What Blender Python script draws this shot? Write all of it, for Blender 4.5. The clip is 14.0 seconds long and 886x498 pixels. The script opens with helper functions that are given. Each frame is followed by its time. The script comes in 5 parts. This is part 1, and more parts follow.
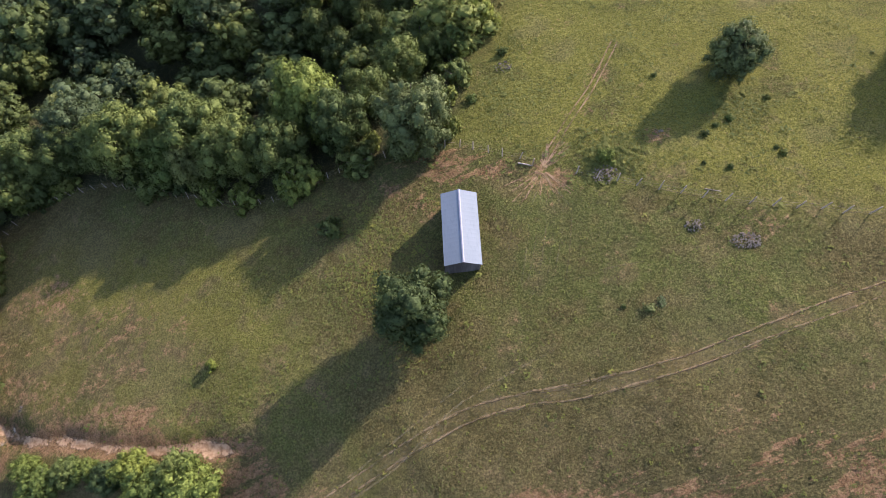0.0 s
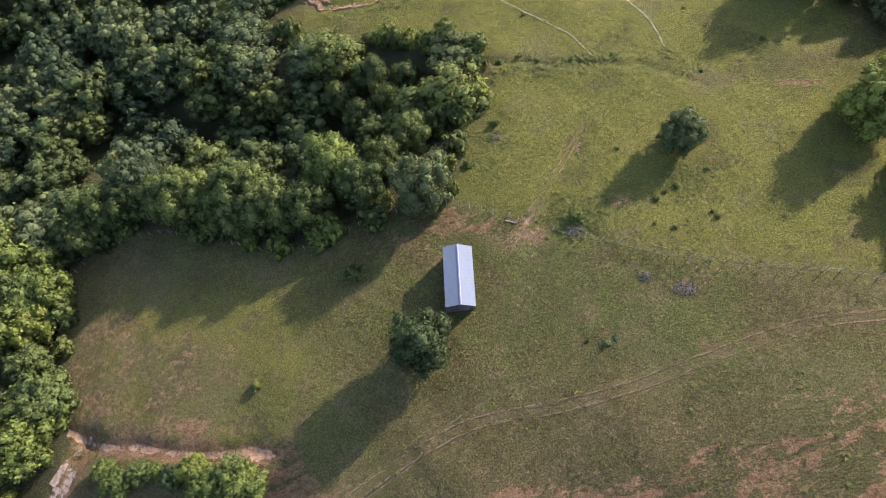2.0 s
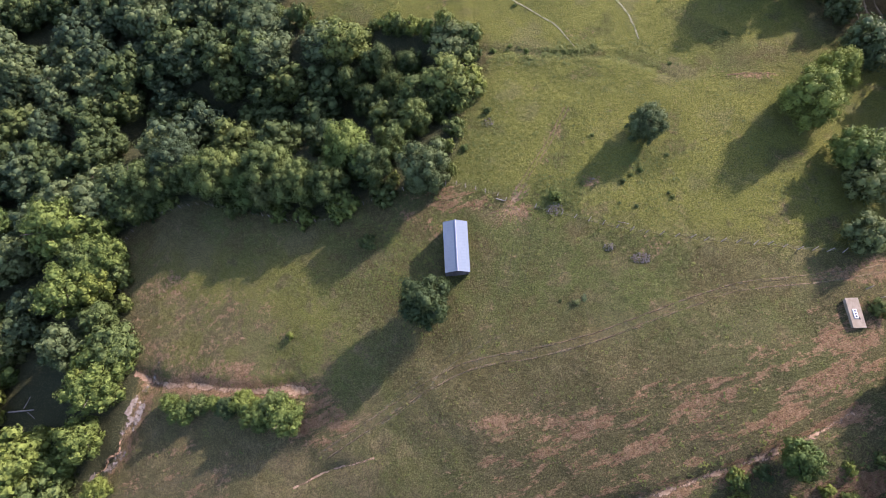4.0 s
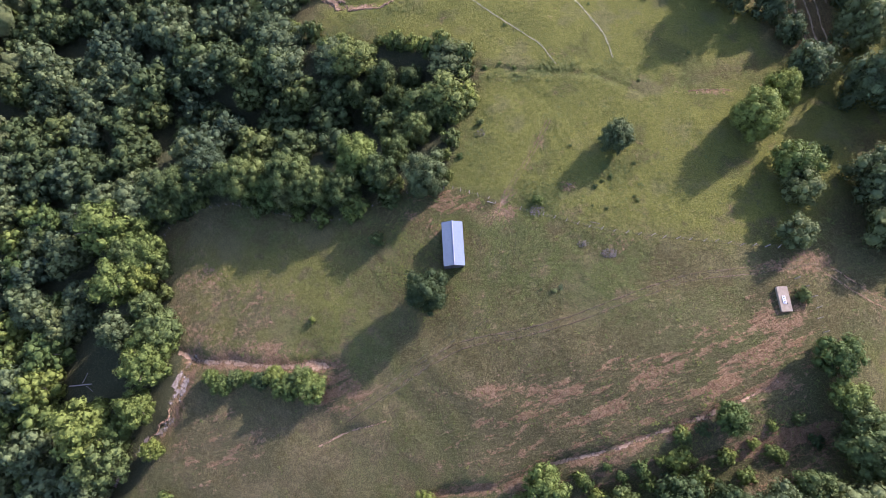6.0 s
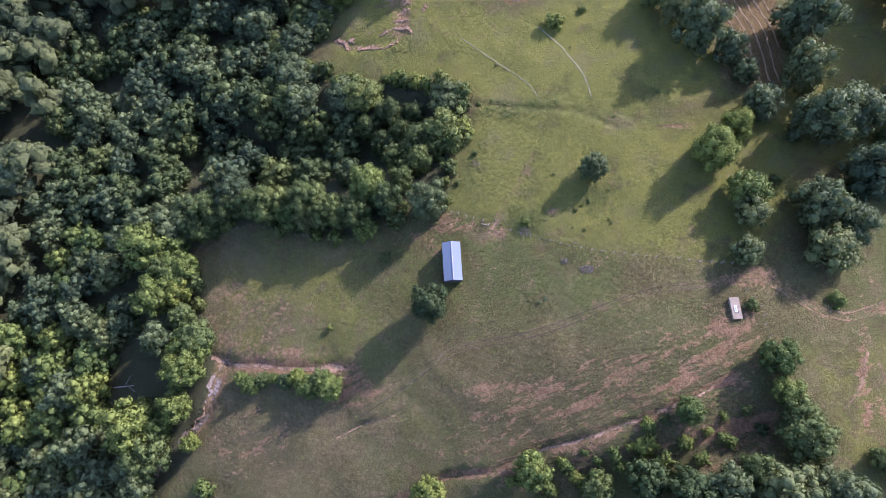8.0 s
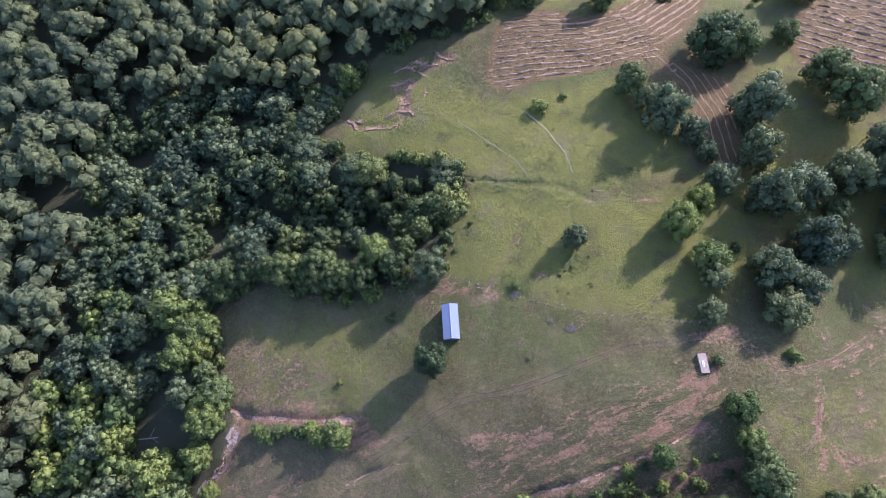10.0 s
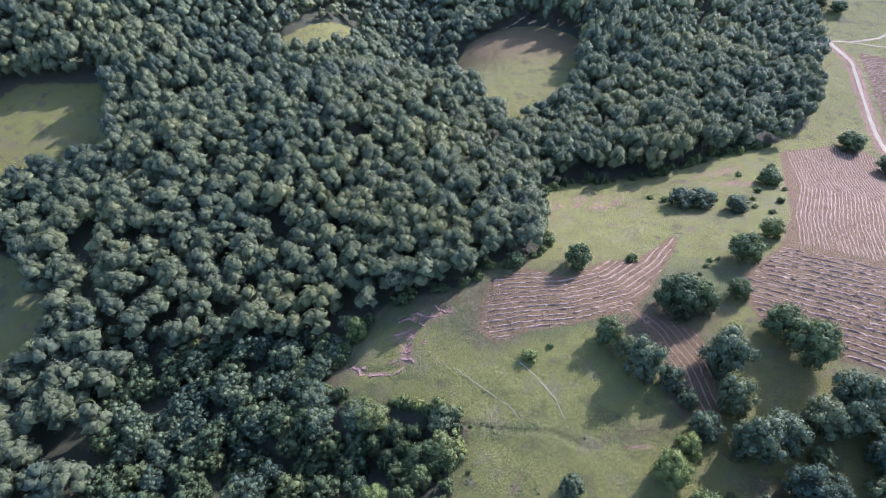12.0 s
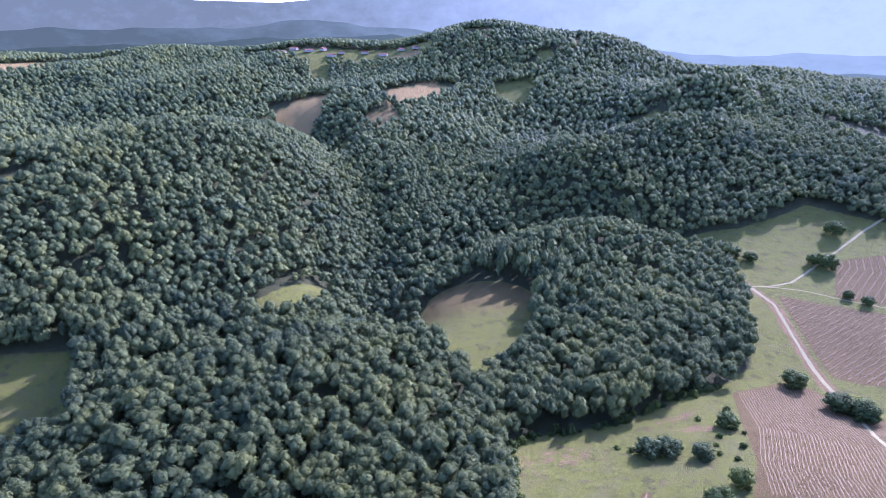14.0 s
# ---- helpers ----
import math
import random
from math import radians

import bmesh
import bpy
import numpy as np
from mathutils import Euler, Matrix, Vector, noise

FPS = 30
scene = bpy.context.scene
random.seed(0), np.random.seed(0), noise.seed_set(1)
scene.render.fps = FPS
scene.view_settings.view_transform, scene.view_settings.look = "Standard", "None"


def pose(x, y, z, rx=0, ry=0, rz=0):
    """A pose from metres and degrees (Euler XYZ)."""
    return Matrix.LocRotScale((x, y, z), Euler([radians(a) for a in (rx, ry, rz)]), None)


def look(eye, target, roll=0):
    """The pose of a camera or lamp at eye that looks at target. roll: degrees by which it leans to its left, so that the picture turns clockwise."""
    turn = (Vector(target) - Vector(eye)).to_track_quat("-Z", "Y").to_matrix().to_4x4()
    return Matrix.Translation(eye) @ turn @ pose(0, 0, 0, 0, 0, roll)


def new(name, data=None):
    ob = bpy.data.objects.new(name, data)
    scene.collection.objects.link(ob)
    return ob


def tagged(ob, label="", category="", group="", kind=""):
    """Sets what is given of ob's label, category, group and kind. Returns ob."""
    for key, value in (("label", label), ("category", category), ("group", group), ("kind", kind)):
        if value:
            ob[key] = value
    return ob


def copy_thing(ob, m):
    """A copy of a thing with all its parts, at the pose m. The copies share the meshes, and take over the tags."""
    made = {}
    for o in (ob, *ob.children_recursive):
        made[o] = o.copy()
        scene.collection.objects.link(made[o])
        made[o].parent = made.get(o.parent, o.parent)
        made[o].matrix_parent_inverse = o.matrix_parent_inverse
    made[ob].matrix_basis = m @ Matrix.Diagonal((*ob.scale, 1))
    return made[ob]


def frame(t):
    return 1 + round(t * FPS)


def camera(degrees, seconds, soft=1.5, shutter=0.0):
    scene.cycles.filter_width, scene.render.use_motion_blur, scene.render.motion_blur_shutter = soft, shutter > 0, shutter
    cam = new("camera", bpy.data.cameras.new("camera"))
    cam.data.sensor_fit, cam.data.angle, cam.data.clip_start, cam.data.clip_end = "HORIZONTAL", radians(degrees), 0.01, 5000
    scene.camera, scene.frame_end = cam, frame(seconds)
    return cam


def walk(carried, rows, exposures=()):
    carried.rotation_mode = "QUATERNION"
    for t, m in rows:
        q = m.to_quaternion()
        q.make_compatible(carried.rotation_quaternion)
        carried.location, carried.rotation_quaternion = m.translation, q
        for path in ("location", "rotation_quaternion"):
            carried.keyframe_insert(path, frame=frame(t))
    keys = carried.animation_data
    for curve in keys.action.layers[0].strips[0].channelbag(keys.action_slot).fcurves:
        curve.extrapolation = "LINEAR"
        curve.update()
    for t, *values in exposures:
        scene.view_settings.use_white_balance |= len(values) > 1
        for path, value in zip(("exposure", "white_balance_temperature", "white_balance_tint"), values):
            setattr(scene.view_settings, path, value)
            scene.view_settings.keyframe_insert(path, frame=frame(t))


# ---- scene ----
import itertools

cam = camera(77.06, 14.0, soft=0.5)
EYE = 55.7  # height of the first eye over the yard of the barn
PATH = [  # seconds, x, y, z over the first eye, yaw, pitch, roll
    (0, 0.09, 0.00, 0.00, 0.33, -64.56, 0.30),
    (0.5, 0.01, -0.55, 3.76, 0.64, -64.15, 0.22),
    (1, -0.01, -1.11, 7.58, 0.68, -63.81, 0.21),
    (1.5, -0.01, -1.68, 11.48, 0.62, -63.47, 0.28),
    (2, -0.02, -2.22, 15.32, 0.54, -63.56, 0.25),
    (2.5, -0.05, -2.72, 19.19, 0.47, -64.80, 0.32),
    (3, -0.10, -3.17, 23.13, 0.43, -66.37, 0.33),
    (5.5, -0.11, -5.00, 43.39, 0.14, -72.31, 0.21),
    (6, -0.04, -5.33, 47.41, 0.07, -72.28, 0.15),
    (6.5, -0.02, -5.75, 51.47, 0.12, -72.18, 0.09),
    (7, -0.03, -6.22, 55.58, 0.15, -72.11, -0.03),
    (9.5, -0.17, -8.11, 75.62, -0.04, -71.96, -0.42),
    (10, -0.15, -8.24, 79.40, -0.31, -67.33, -0.20),
    (10.5, -0.10, -8.32, 83.19, -0.41, -61.83, -0.18),
    (11, -0.05, -8.47, 87.07, -0.47, -56.29, -0.21),
    (11.5, -0.04, -8.84, 91.00, -0.59, -50.48, -0.22),
    (12, 0.00, -9.23, 94.86, -0.67, -44.84, -0.21),
    (12.5, 0.06, -9.61, 98.62, -0.85, -39.09, -0.04),
    (13, 0.14, -10.02, 102.26, -0.91, -33.18, 0.07),
    (13.5, 0.23, -10.48, 105.84, -1.09, -27.18, 0.13),
    (14, 0.37, -10.94, 109.40, -4.83, -21.19, -0.22),
]
EXPOSURES = [(0.0, 1.49, 6500, 30), (3.0, 1.44, 6150, 34), (7.0, 1.47, 5500, 42), (9.5, 1.49, 5200, 47), (12.0, 1.54, 4850, 50), (13.0, 1.54, 4720, 51), (14.0, 1.44, 4720, 51)]
walk(cam, [(t, pose(x, y, EYE + z, 90 + pitch, 0, yaw) @ pose(0, 0, 0, 0, 0, roll)) for t, x, y, z, yaw, pitch, roll in PATH], EXPOSURES)

# ---- light ----
SUN_AZ, SUN_EL = 46.0, 28.0  # degrees from +y towards +x; over the horizon
world = bpy.data.worlds.new("world")
scene.world = world
world.use_nodes = True
_bg = world.node_tree.nodes["Background"]
_sky = world.node_tree.nodes.new("ShaderNodeTexSky")
_sky.sky_type, _sky.sun_disc = "NISHITA", False
_sky.sun_elevation, _sky.sun_rotation = radians(SUN_EL), radians(SUN_AZ)
_sky.dust_density, _sky.air_density, _sky.ozone_density = 1.4, 1.0, 1.6
world.node_tree.links.new(_sky.outputs[0], _bg.inputs[0])
_bg.inputs[1].default_value = 0.15
_lamp = bpy.data.lights.new("sun", "SUN")
_lamp.energy, _lamp.angle, _lamp.color = 3.2, radians(0.55), (1.0, 0.93, 0.82)
sun = new("sun", _lamp)
_a, _e = radians(SUN_AZ), radians(SUN_EL)
sun.matrix_world = look((math.sin(_a) * math.cos(_e) * 500, math.cos(_a) * math.cos(_e) * 500, math.sin(_e) * 500), (0, 0, 0))

# ---- relief of the land ----
NEAR_HILLS = [  # heights of broad swells, 60 m apart, from (-120, -60)
    [-30.2, 11.4, -19.5, 15.7, 8.3, 13.5, 21.4],
    [1.2, 1.9, 7.1, 9.8, -5.5, -3.9, -3.1],
    [-5.7, 3.0, 1.8, 5.2, 2.7, 14.0, 13.6],
    [10.0, -4.1, 7.3, 8.9, 5.3, 2.6, 2.5],
    [10.8, -6.1, 17.6, -5.2, 4.8, 4.2, 0.7],
    [8.7, 14.4, -1.7, -2.1, 1.5, -2.9, -8.0],
    [-11.6, 6.4, 1.1, 6.8, 0.4, 9.7, 1.9]]
FAR_HILLS = [  # the same, 250 m by 200 m apart, from (-1250, 200)
    [0.3, 1.3, 4.0, 16.4, -41.6, -6.6, 6.6, -13.9, 14.9, -1.3, -0.3],
    [1.8, 7.9, 5.7, 17.0, 50.9, -20.2, -12.7, -7.2, 20.8, -6.5, 0.9],
    [7.4, 12.6, 26.1, -25.9, 54.1, -31.4, 35.6, 29.3, -30.0, -3.3, 11.2],
    [34.3, 20.8, 55.1, -8.6, 8.9, 24.7, -32.0, 42.7, 23.7, 9.6, 11.4],
    [34.6, 17.2, 17.4, -3.7, 12.5, 17.3, 35.2, 6.3, 31.4, 23.6, 5.7],
    [14.3, 27.2, 26.8, 32.7, 52.0, -11.0, 81.1, 49.8, 10.3, 17.4, 17.7],
    [36.3, 35.7, 41.0, 31.8, 33.4, 58.4, 83.1, 32.8, 5.2, 9.1, 17.3],
    [35.0, 25.2, 24.2, 31.6, 53.6, 24.8, 13.0, 9.7, 6.7, 7.9, 4.3],
    [7.7, 21.3, 34.3, 30.7, 45.0, 30.9, 22.4, 12.5, 6.8, 6.7, 1.5]]
GULLY_N = [(-56, 9.5), (-48.7, 6.9), (-42.5, 7.1), (-37.8, 6.3), (-31.8, 5.7), (-25.9, 6.2), (-20.1, 5.3)]
GULLY_S = [(-52, 7.8), (-53.9, 0.8), (-55.8, -4.7), (-60.4, -8.1), (-64.8, -12.9), (-72, -24)]
RAVINE = [(-20, -27), (-11.5, -22), (-3.6, -18.9), (0.2, -16.4), (9, -15.7), (14, -13.4), (21.3, -10.7), (27.3, -9.3), (33.2, -7.2), (39.2, -5.3), (47.6, -1.9), (56.3, 2.6)]
RAVINE_BED = [(-10, -32), (20, -20), (45, -13), (62, -8)]
SCAR = [(-30.5, 97.2), (-26.3, 93.6), (-16.6, 92.7), (-11.9, 93.6), (-10.2, 100.1), (-14.3, 105.7), (-8.5, 111.9), (2.4, 114.8)]
CRACK = [(-24, -9), (-18.5, -6.5), (-13, -5.3), (-9.6, -3.8)]
DITCH = [(6, 69.5), (19.3, 66.5), (31.7, 64.3), (39.9, 59)]
BANK = [(7, 64.5), (14, 64.5), (23, 63), (30, 61), (37, 58.5)]
# assumed dip under the canopy, dug to sink its trees into shade
WOOD_DIP = [(-62, 64), (-48, 62), (-34, 61), (-20, 61.5), (-9, 63)]
VALLEY_A = [(-12, 345), (-30, 405), (-30, 480), (-38, 563), (-62, 672), (-105, 822), (-180, 900)]
VALLEY_B = [(25, 425), (66, 478), (135, 495), (199, 500), (247, 455)]
KNOLLS = [(276, 1208, 150, 130, -11), (-190, 570, 105, 62, 26), (340, 640, 80, 55, 28), (190, 600, 75, 52, 22), (-330, 480, 80, 60, 8), (60, 800, 60, 80, 14), (480, 820, 90, 60, 22), (-480, 1000, 120, 70, 18), (165, 435, 60, 40, 15)]


def line_distance(x, y, pts):
    best = np.full(np.shape(x), 1e9)
    for (ax, ay), (bx, by) in zip(pts, pts[1:]):
        dx, dy = bx - ax, by - ay
        s = np.clip(((x - ax) * dx + (y - ay) * dy) / (dx * dx + dy * dy), 0, 1)
        best = np.minimum(best, np.hypot(x - ax - s * dx, y - ay - s * dy))
    return best


def inside(x, y, poly):
    hit = np.zeros(np.shape(x), bool)
    for (ax, ay), (bx, by) in zip(poly, poly[1:] + poly[:1]):
        if ay != by:
            hit ^= ((ay > y) != (by > y)) & (x < (bx - ax) * (y - ay) / (by - ay) + ax)
    return hit


def signed(x, y, poly):
    """Distance to the outline of poly, positive inside."""
    return np.where(inside(x, y, poly), 1, -1) * line_distance(x, y, poly + poly[:1])


def swells(x, y):
    z = np.full(np.shape(x), -6.0)
    for j, row in enumerate(NEAR_HILLS):
        for i, a in enumerate(row):
            z += a * np.exp(-((x + 120 - 60 * i) ** 2 + (y + 60 - 60 * j) ** 2) / 5408)
    for j, row in enumerate(FAR_HILLS):
        for i, a in enumerate(row):
            z += a * np.exp(-((x + 1250 - 250 * i) ** 2 / 72200 + (y - 200 - 200 * j) ** 2 / 45000))
    return z


def ground_z(x, y):
    x, y = np.asarray(x, float), np.asarray(y, float)
    z = swells(x, y)
    z += 0.10 * np.sin(x * 0.31 + 1.3 * np.sin(y * 0.17)) + 0.08 * np.sin(y * 0.43 + x * 0.21)
    z += 0.11 * np.sin(x * 0.45 + 2 * np.sin(y * 0.21)) * np.sin(y * 0.5 + 1.5 * np.sin(x * 0.27)) + 0.06 * np.sin(x * 1.1 + 1.5 * np.sin(y * 0.7)) * np.sin(y * 1.2 + x * 0.4)
    for pts, depth, wide in ((GULLY_N, 0.55, 1.2), (GULLY_S, 0.7, 2.0), (RAVINE, 0.7, 0.9), (RAVINE_BED, 2.2, 5.0), (SCAR, 0.5, 1.6), (CRACK, 0.4, 0.7), (DITCH, 0.35, 0.8), (WOOD_DIP, 6.0, 9.0)):
        z -= depth * np.exp(-(line_distance(x, y, pts) / wide) ** 2)
    z += 0.3 * np.exp(-(line_distance(x, y, BANK) / 4.0) ** 2)
    for pts, depth, wide in ((VALLEY_A, 26, 40), (VALLEY_B, 12, 32)):
        z -= depth * np.exp(-(line_distance(x, y, pts) / wide) ** 2)
    for cx, cy, a, b, high in KNOLLS:
        z += high * np.exp(-((x - cx) / a) ** 2 - ((y - cy) / b) ** 2)
    far = np.hypot(x, y - 40)
    z += np.clip((far - 350) / 500, 0, 1) * (7 * np.sin(x * 0.017 + 2 * np.sin(y * 0.008)) + 6 * np.sin(y * 0.021 + x * 0.006))
    return z


def gz(x, y):
    return float(ground_z(x, y))


# ---- plan: open land among the woods ----
HOME = [(-90, -60), (-65.6, -24), (-55.8, -5.4), (-53.6, 7.8), (-59.8, 21.3), (-66, 32.8), (-60, 40.5), (-48, 42.5), (-36, 38.5), (-23, 36.5), (-13.8, 40), (-2.1, 41.5), (2.3, 47.2), (1.5, 58.9), (7, 66.8),
        (2.6, 75.4), (-13.3, 80), (-30.3, 82.1), (-37, 89), (-34.8, 100.3), (-31.4, 106.8), (-24.2, 118), (-16.1, 122), (4.6, 124), (14.8, 127), (19, 135), (28, 135), (40, 139.3), (43, 150.6), (45, 173.8),
        (48, 188), (58.8, 199.8), (85.2, 203), (112.2, 206), (122.5, 213), (144.8, 223), (175.3, 234)]
HOME += [(205, 254), (240, 308), (258, 345), (268, 372), (284, 404), (266, 431), (236, 468), (210, 495), (256, 456), (312, 449), (356, 460), (393, 474), (440, 428), (560, 420), (560, -120), (-60, -120)]
HAY_A = [(13.2, 103.3), (14.9, 115.1), (18.1, 125.4), (32.7, 131), (46.1, 125.1), (62.9, 134.8), (73.3, 133.8), (93.8, 151.1), (94.3, 146.7), (81.3, 126.8), (70.9, 113.9), (65.2, 107.6), (73.8, 102.4),
         (83, 97.6), (82.5, 85.1), (79, 66), (73, 60), (70.4, 79.6), (68.2, 93.6), (63, 106.4), (41.6, 101.9), (30.4, 100.8), (17.4, 97.7)]
HAY_B = [(108.1, 122.7), (132.2, 141.4), (160.1, 124.4), (215, 90), (170, 55), (131.1, 79.5), (120.9, 83.9), (126, 95.9), (119.3, 103.2), (104.1, 98.2), (103.6, 109)]
HAY_C = [(177.3, 227.7), (225, 243), (236, 215), (262, 150), (215, 92), (160.1, 125.6), (132.2, 142.8), (146.6, 162.4)]
HAY_D = [(279, 340), (334, 303), (375, 262), (330, 212), (262, 236), (250, 245), (264, 291)]
HAY_E = [(357.5, 382.5), (425, 384), (415, 295), (345, 311), (318, 331)]
ROUND = [(13, 352), (22, 375), (40, 390), (60, 395), (80, 392), (96, 380), (103, 366), (98, 345), (80, 306), (68, 280), (52, 262), (38, 258), (28, 272), (24, 300), (18, 320)]
GLADE = [(-99, 345), (-86, 362), (-70, 379), (-50, 389), (-58, 370), (-66, 346), (-76, 330), (-90, 324)]
WEST_A = [(-213, 200), (-250, 250), (-231, 279), (-190.9, 286), (-176, 263), (-169, 224), (-184.6, 220), (-202, 212)]
WEST_B = [(-215, 175), (-185, 162), (-155.9, 134.8), (-150, 110), (-160, 92), (-215, 100)]
RIDGE = [(-340, 425), (-306, 436), (-282, 468), (-275, 450), (-298, 419), (-335, 400)]
TAN_A = [(-210, 982), (-160, 1015), (-108, 1036), (-106, 977), (-125, 905), (-141, 842), (-170, 900)]
TAN_B = [(-17, 995), (10, 1020), (46, 1057), (138, 1042), (103, 1002), (70, 958), (38, 907), (10, 915), (-8, 938)]
TAN_C = [(-880, 1330), (-760, 1420), (-640, 1440), (-590, 1370), (-690, 1190), (-830, 1130)]
PALE = [(-172, 1222), (-136, 1236), (-122, 1146), (-158, 1150)]
SLOPE = [(240, 1078), (310, 1122), (312, 1088), (258, 1068)]
VILLAGE = [(-330, 1350), (-120, 1320), (90, 1300), (80, 1205), (-60, 1240), (-215, 1255), (-320, 1290)]
SADDLE = [(518, 1000), (580, 955), (626, 1030), (560, 1055)]
STEEP_A = [(-104, 770), (-72, 835), (-61, 788), (-89, 741)]
STEEP_B = [(177, 1026), (255, 1004), (216, 916), (178, 937)]
STEEP_C = [(334, 786), (395, 800), (365, 722), (325, 740)]
TAN_D = [(-104, 1073), (-50, 1108), (-48, 1070), (-86, 1045)]
TAN_E = [(-52, 870), (-7, 920), (18, 832), (-28, 836)]
TOP_FIELD = [(149, 1278), (185, 1270), (217, 1240), (207, 1214), (149, 1225)]
TOP_FIELD_B = [(345, 1160), (366, 1172), (384, 1150), (362, 1124)]
VILLAGE_FIELD = [(-230, 1235), (-162, 1268), (-100, 1264), (-150, 1228)]
VILLAGE_FIELD_B = [(-15, 1282), (60, 1226), (50, 1180), (-12, 1228)]
OPEN = [TOP_FIELD, TOP_FIELD_B, VILLAGE_FIELD, VILLAGE_FIELD_B, HOME, STEEP_A, STEEP_B, STEEP_C, TAN_D, TAN_E, ROUND, GLADE, WEST_A, WEST_B, RIDGE, TAN_A, TAN_B, TAN_C, PALE, SLOPE, VILLAGE, SADDLE]
SHADY = [(65.9, 23.3), (70.8, 34.3), (70.6, 47.5), (77.7, 63.2), (90.3, 76.3), (114.2, 75.6), (104.7, 34.5), (88.9, 20.6), (75, 18)]  # dark soil under the grove, with some of its shade in the colour
LUSH = [[(24, 300), (95, 335), (68, 280), (52, 262), (38, 258), (28, 272)], STEEP_A, STEEP_B, STEEP_C, SADDLE, GLADE, WEST_A, WEST_B, RIDGE, SLOPE, [(43, 136), (50, 190), (90, 206), (145, 222), (172, 228), (145, 165), (128, 146), (100, 128), (96, 152), (64, 138), (46, 129)], [(205, 254), (262, 350), (285, 404), (236, 468), (312, 449), (393, 474), (440, 428), (310, 360), (262, 330)]]
GROVE = [(70, 62), (78, 66), (86, 98), (101, 114), (122, 84), (150, 62), (135, 22), (100, 30), (92, 44), (76, 50)]
WEST_MEADOW = [(-58, 34), (-22, 33), (-10, 14), (-24, 0), (-54, 4)]
EAST_MEADOW = [(69, 10), (76, 6), (88, 12), (125, 26), (125, -50), (74, -40), (72, -5)]
MIDSLOPE = [(-34, 86), (6, 70), (26, 64), (45, 61), (66, 66), (66, 84), (60, 97), (45, 101), (15, 96), (-2, 110), (-22, 112)]  # greener slope below the hay
HOLLOWS = [[(-80.4, 10.2), (-73.8, 11.6), (-68.2, 9.7), (-69.2, 1.1), (-73.2, -0.4), (-78.8, 2.8)], [(-133, 78), (-119, 79), (-101, 71), (-107, 63), (-128, 67)]]  # dark gaps in the wood
HAY = [HAY_A, HAY_B, HAY_C, HAY_D, HAY_E, TAN_A, TAN_B, TAN_C, TAN_D, TAN_E, TOP_FIELD, TOP_FIELD_B, VILLAGE_FIELD, VILLAGE_FIELD_B]
STRAW = HAY[5:]
TRACK = [(-60, -13), (-49.9, -9.9), (-37.1, -7.6), (-26.1, -5.3), (-18.9, -4.2), (-9.8, 1.6), (-3.6, 5.6), (2.6, 8.9), (8, 10.1), (12.8, 10.6), (23.5, 13.2), (34.4, 17.2), (42.8, 20.0), (51.2, 20.8), (59.8, 21.8), (66.5, 23.1)]
TRACK_E = [(65.7, 22.6), (70.1, 19.2), (75.4, 15.3), (81.3, 13.9), (89.4, 16.4), (99.6, 21.6), (120, 30)]
FOOT = [(11.2, 36.4), (14.1, 41.4), (17.8, 47.2), (21.7, 54.9)]
PATH_A = [(4.4, 90), (13.5, 81), (20.7, 73.7), (23.9, 67.2)]
PATH_B = [(23.8, 90.6), (29.4, 83.4), (33.9, 74.8), (35.4, 67.8)]
ROAD = [(190, 120), (216.4, 173.3), (235.2, 215.5), (244.9, 253.2), (256.8, 291.3), (268.2, 326.6), (266.4, 366.4)]
ROAD_B = [(268, 355), (285, 354), (301.8, 356.8), (325.1, 370.6), (359, 391.2), (413.4, 423.2), (470, 450)]
ROAD_C = [(274, 356.2), (301.9, 343.9), (322.5, 324.4), (345, 307)]
UPPER = [(2, 42), (10, 37.5), (18, 34), (28, 30.5), (45, 27.5), (62, 26), (78, 40), (80, 60), (75, 66), (52, 60), (40, 60), (24, 66), (10, 69), (5, 62)]
# bare or dry earth: x, y, half length, half width, turn in degrees, strength
EARTH = [(20.6, 0.3, 6, 2.08, 15, 0.6), (36.4, 3.6, 5, 1.04, 25, 0.68), (27.6, -2.8, 5, 1.28, 25, 0.68), (50.7, 4.6, 7, 2.4, 25, 0.68), (8.1, 0.6, 5, 0.96, 5, 0.52), (52, -8.5, 4.5, 1.6, 10, 0.83),
         (58, -8.5, 3.5, 1.28, 10, 0.9), (12, 34.5, 3, 1.6, 0, 0.38), (2.1, 36.8, 5, 1.28, 0, 0.38), (-19, 2.5, 5, 2.08, -35, 0.6), (-49, 12.5, 9, 2.8, -5, 0.26)]
EARTH_B = [(31, 26, 4, 1.6, 20, 0.3), (57, 13, 3, 4.8, 0, 0.45), (73, 178, 8, 4, 20, 0.34), (66, 184, 5, 1.6, -20, 0.38), (82, 183, 4, 1.6, 40, 0.34), (54, 58.8, 4, 0.5, 2, 0.5), (-52, 25, 5, 2.4, 0, 0.38), (24, 39, 2, 1.2, 0, 0.38), (135, 205, 14, 2.4, 20, 0.38), (62, 22, 7, 2, 5, 0.45)]
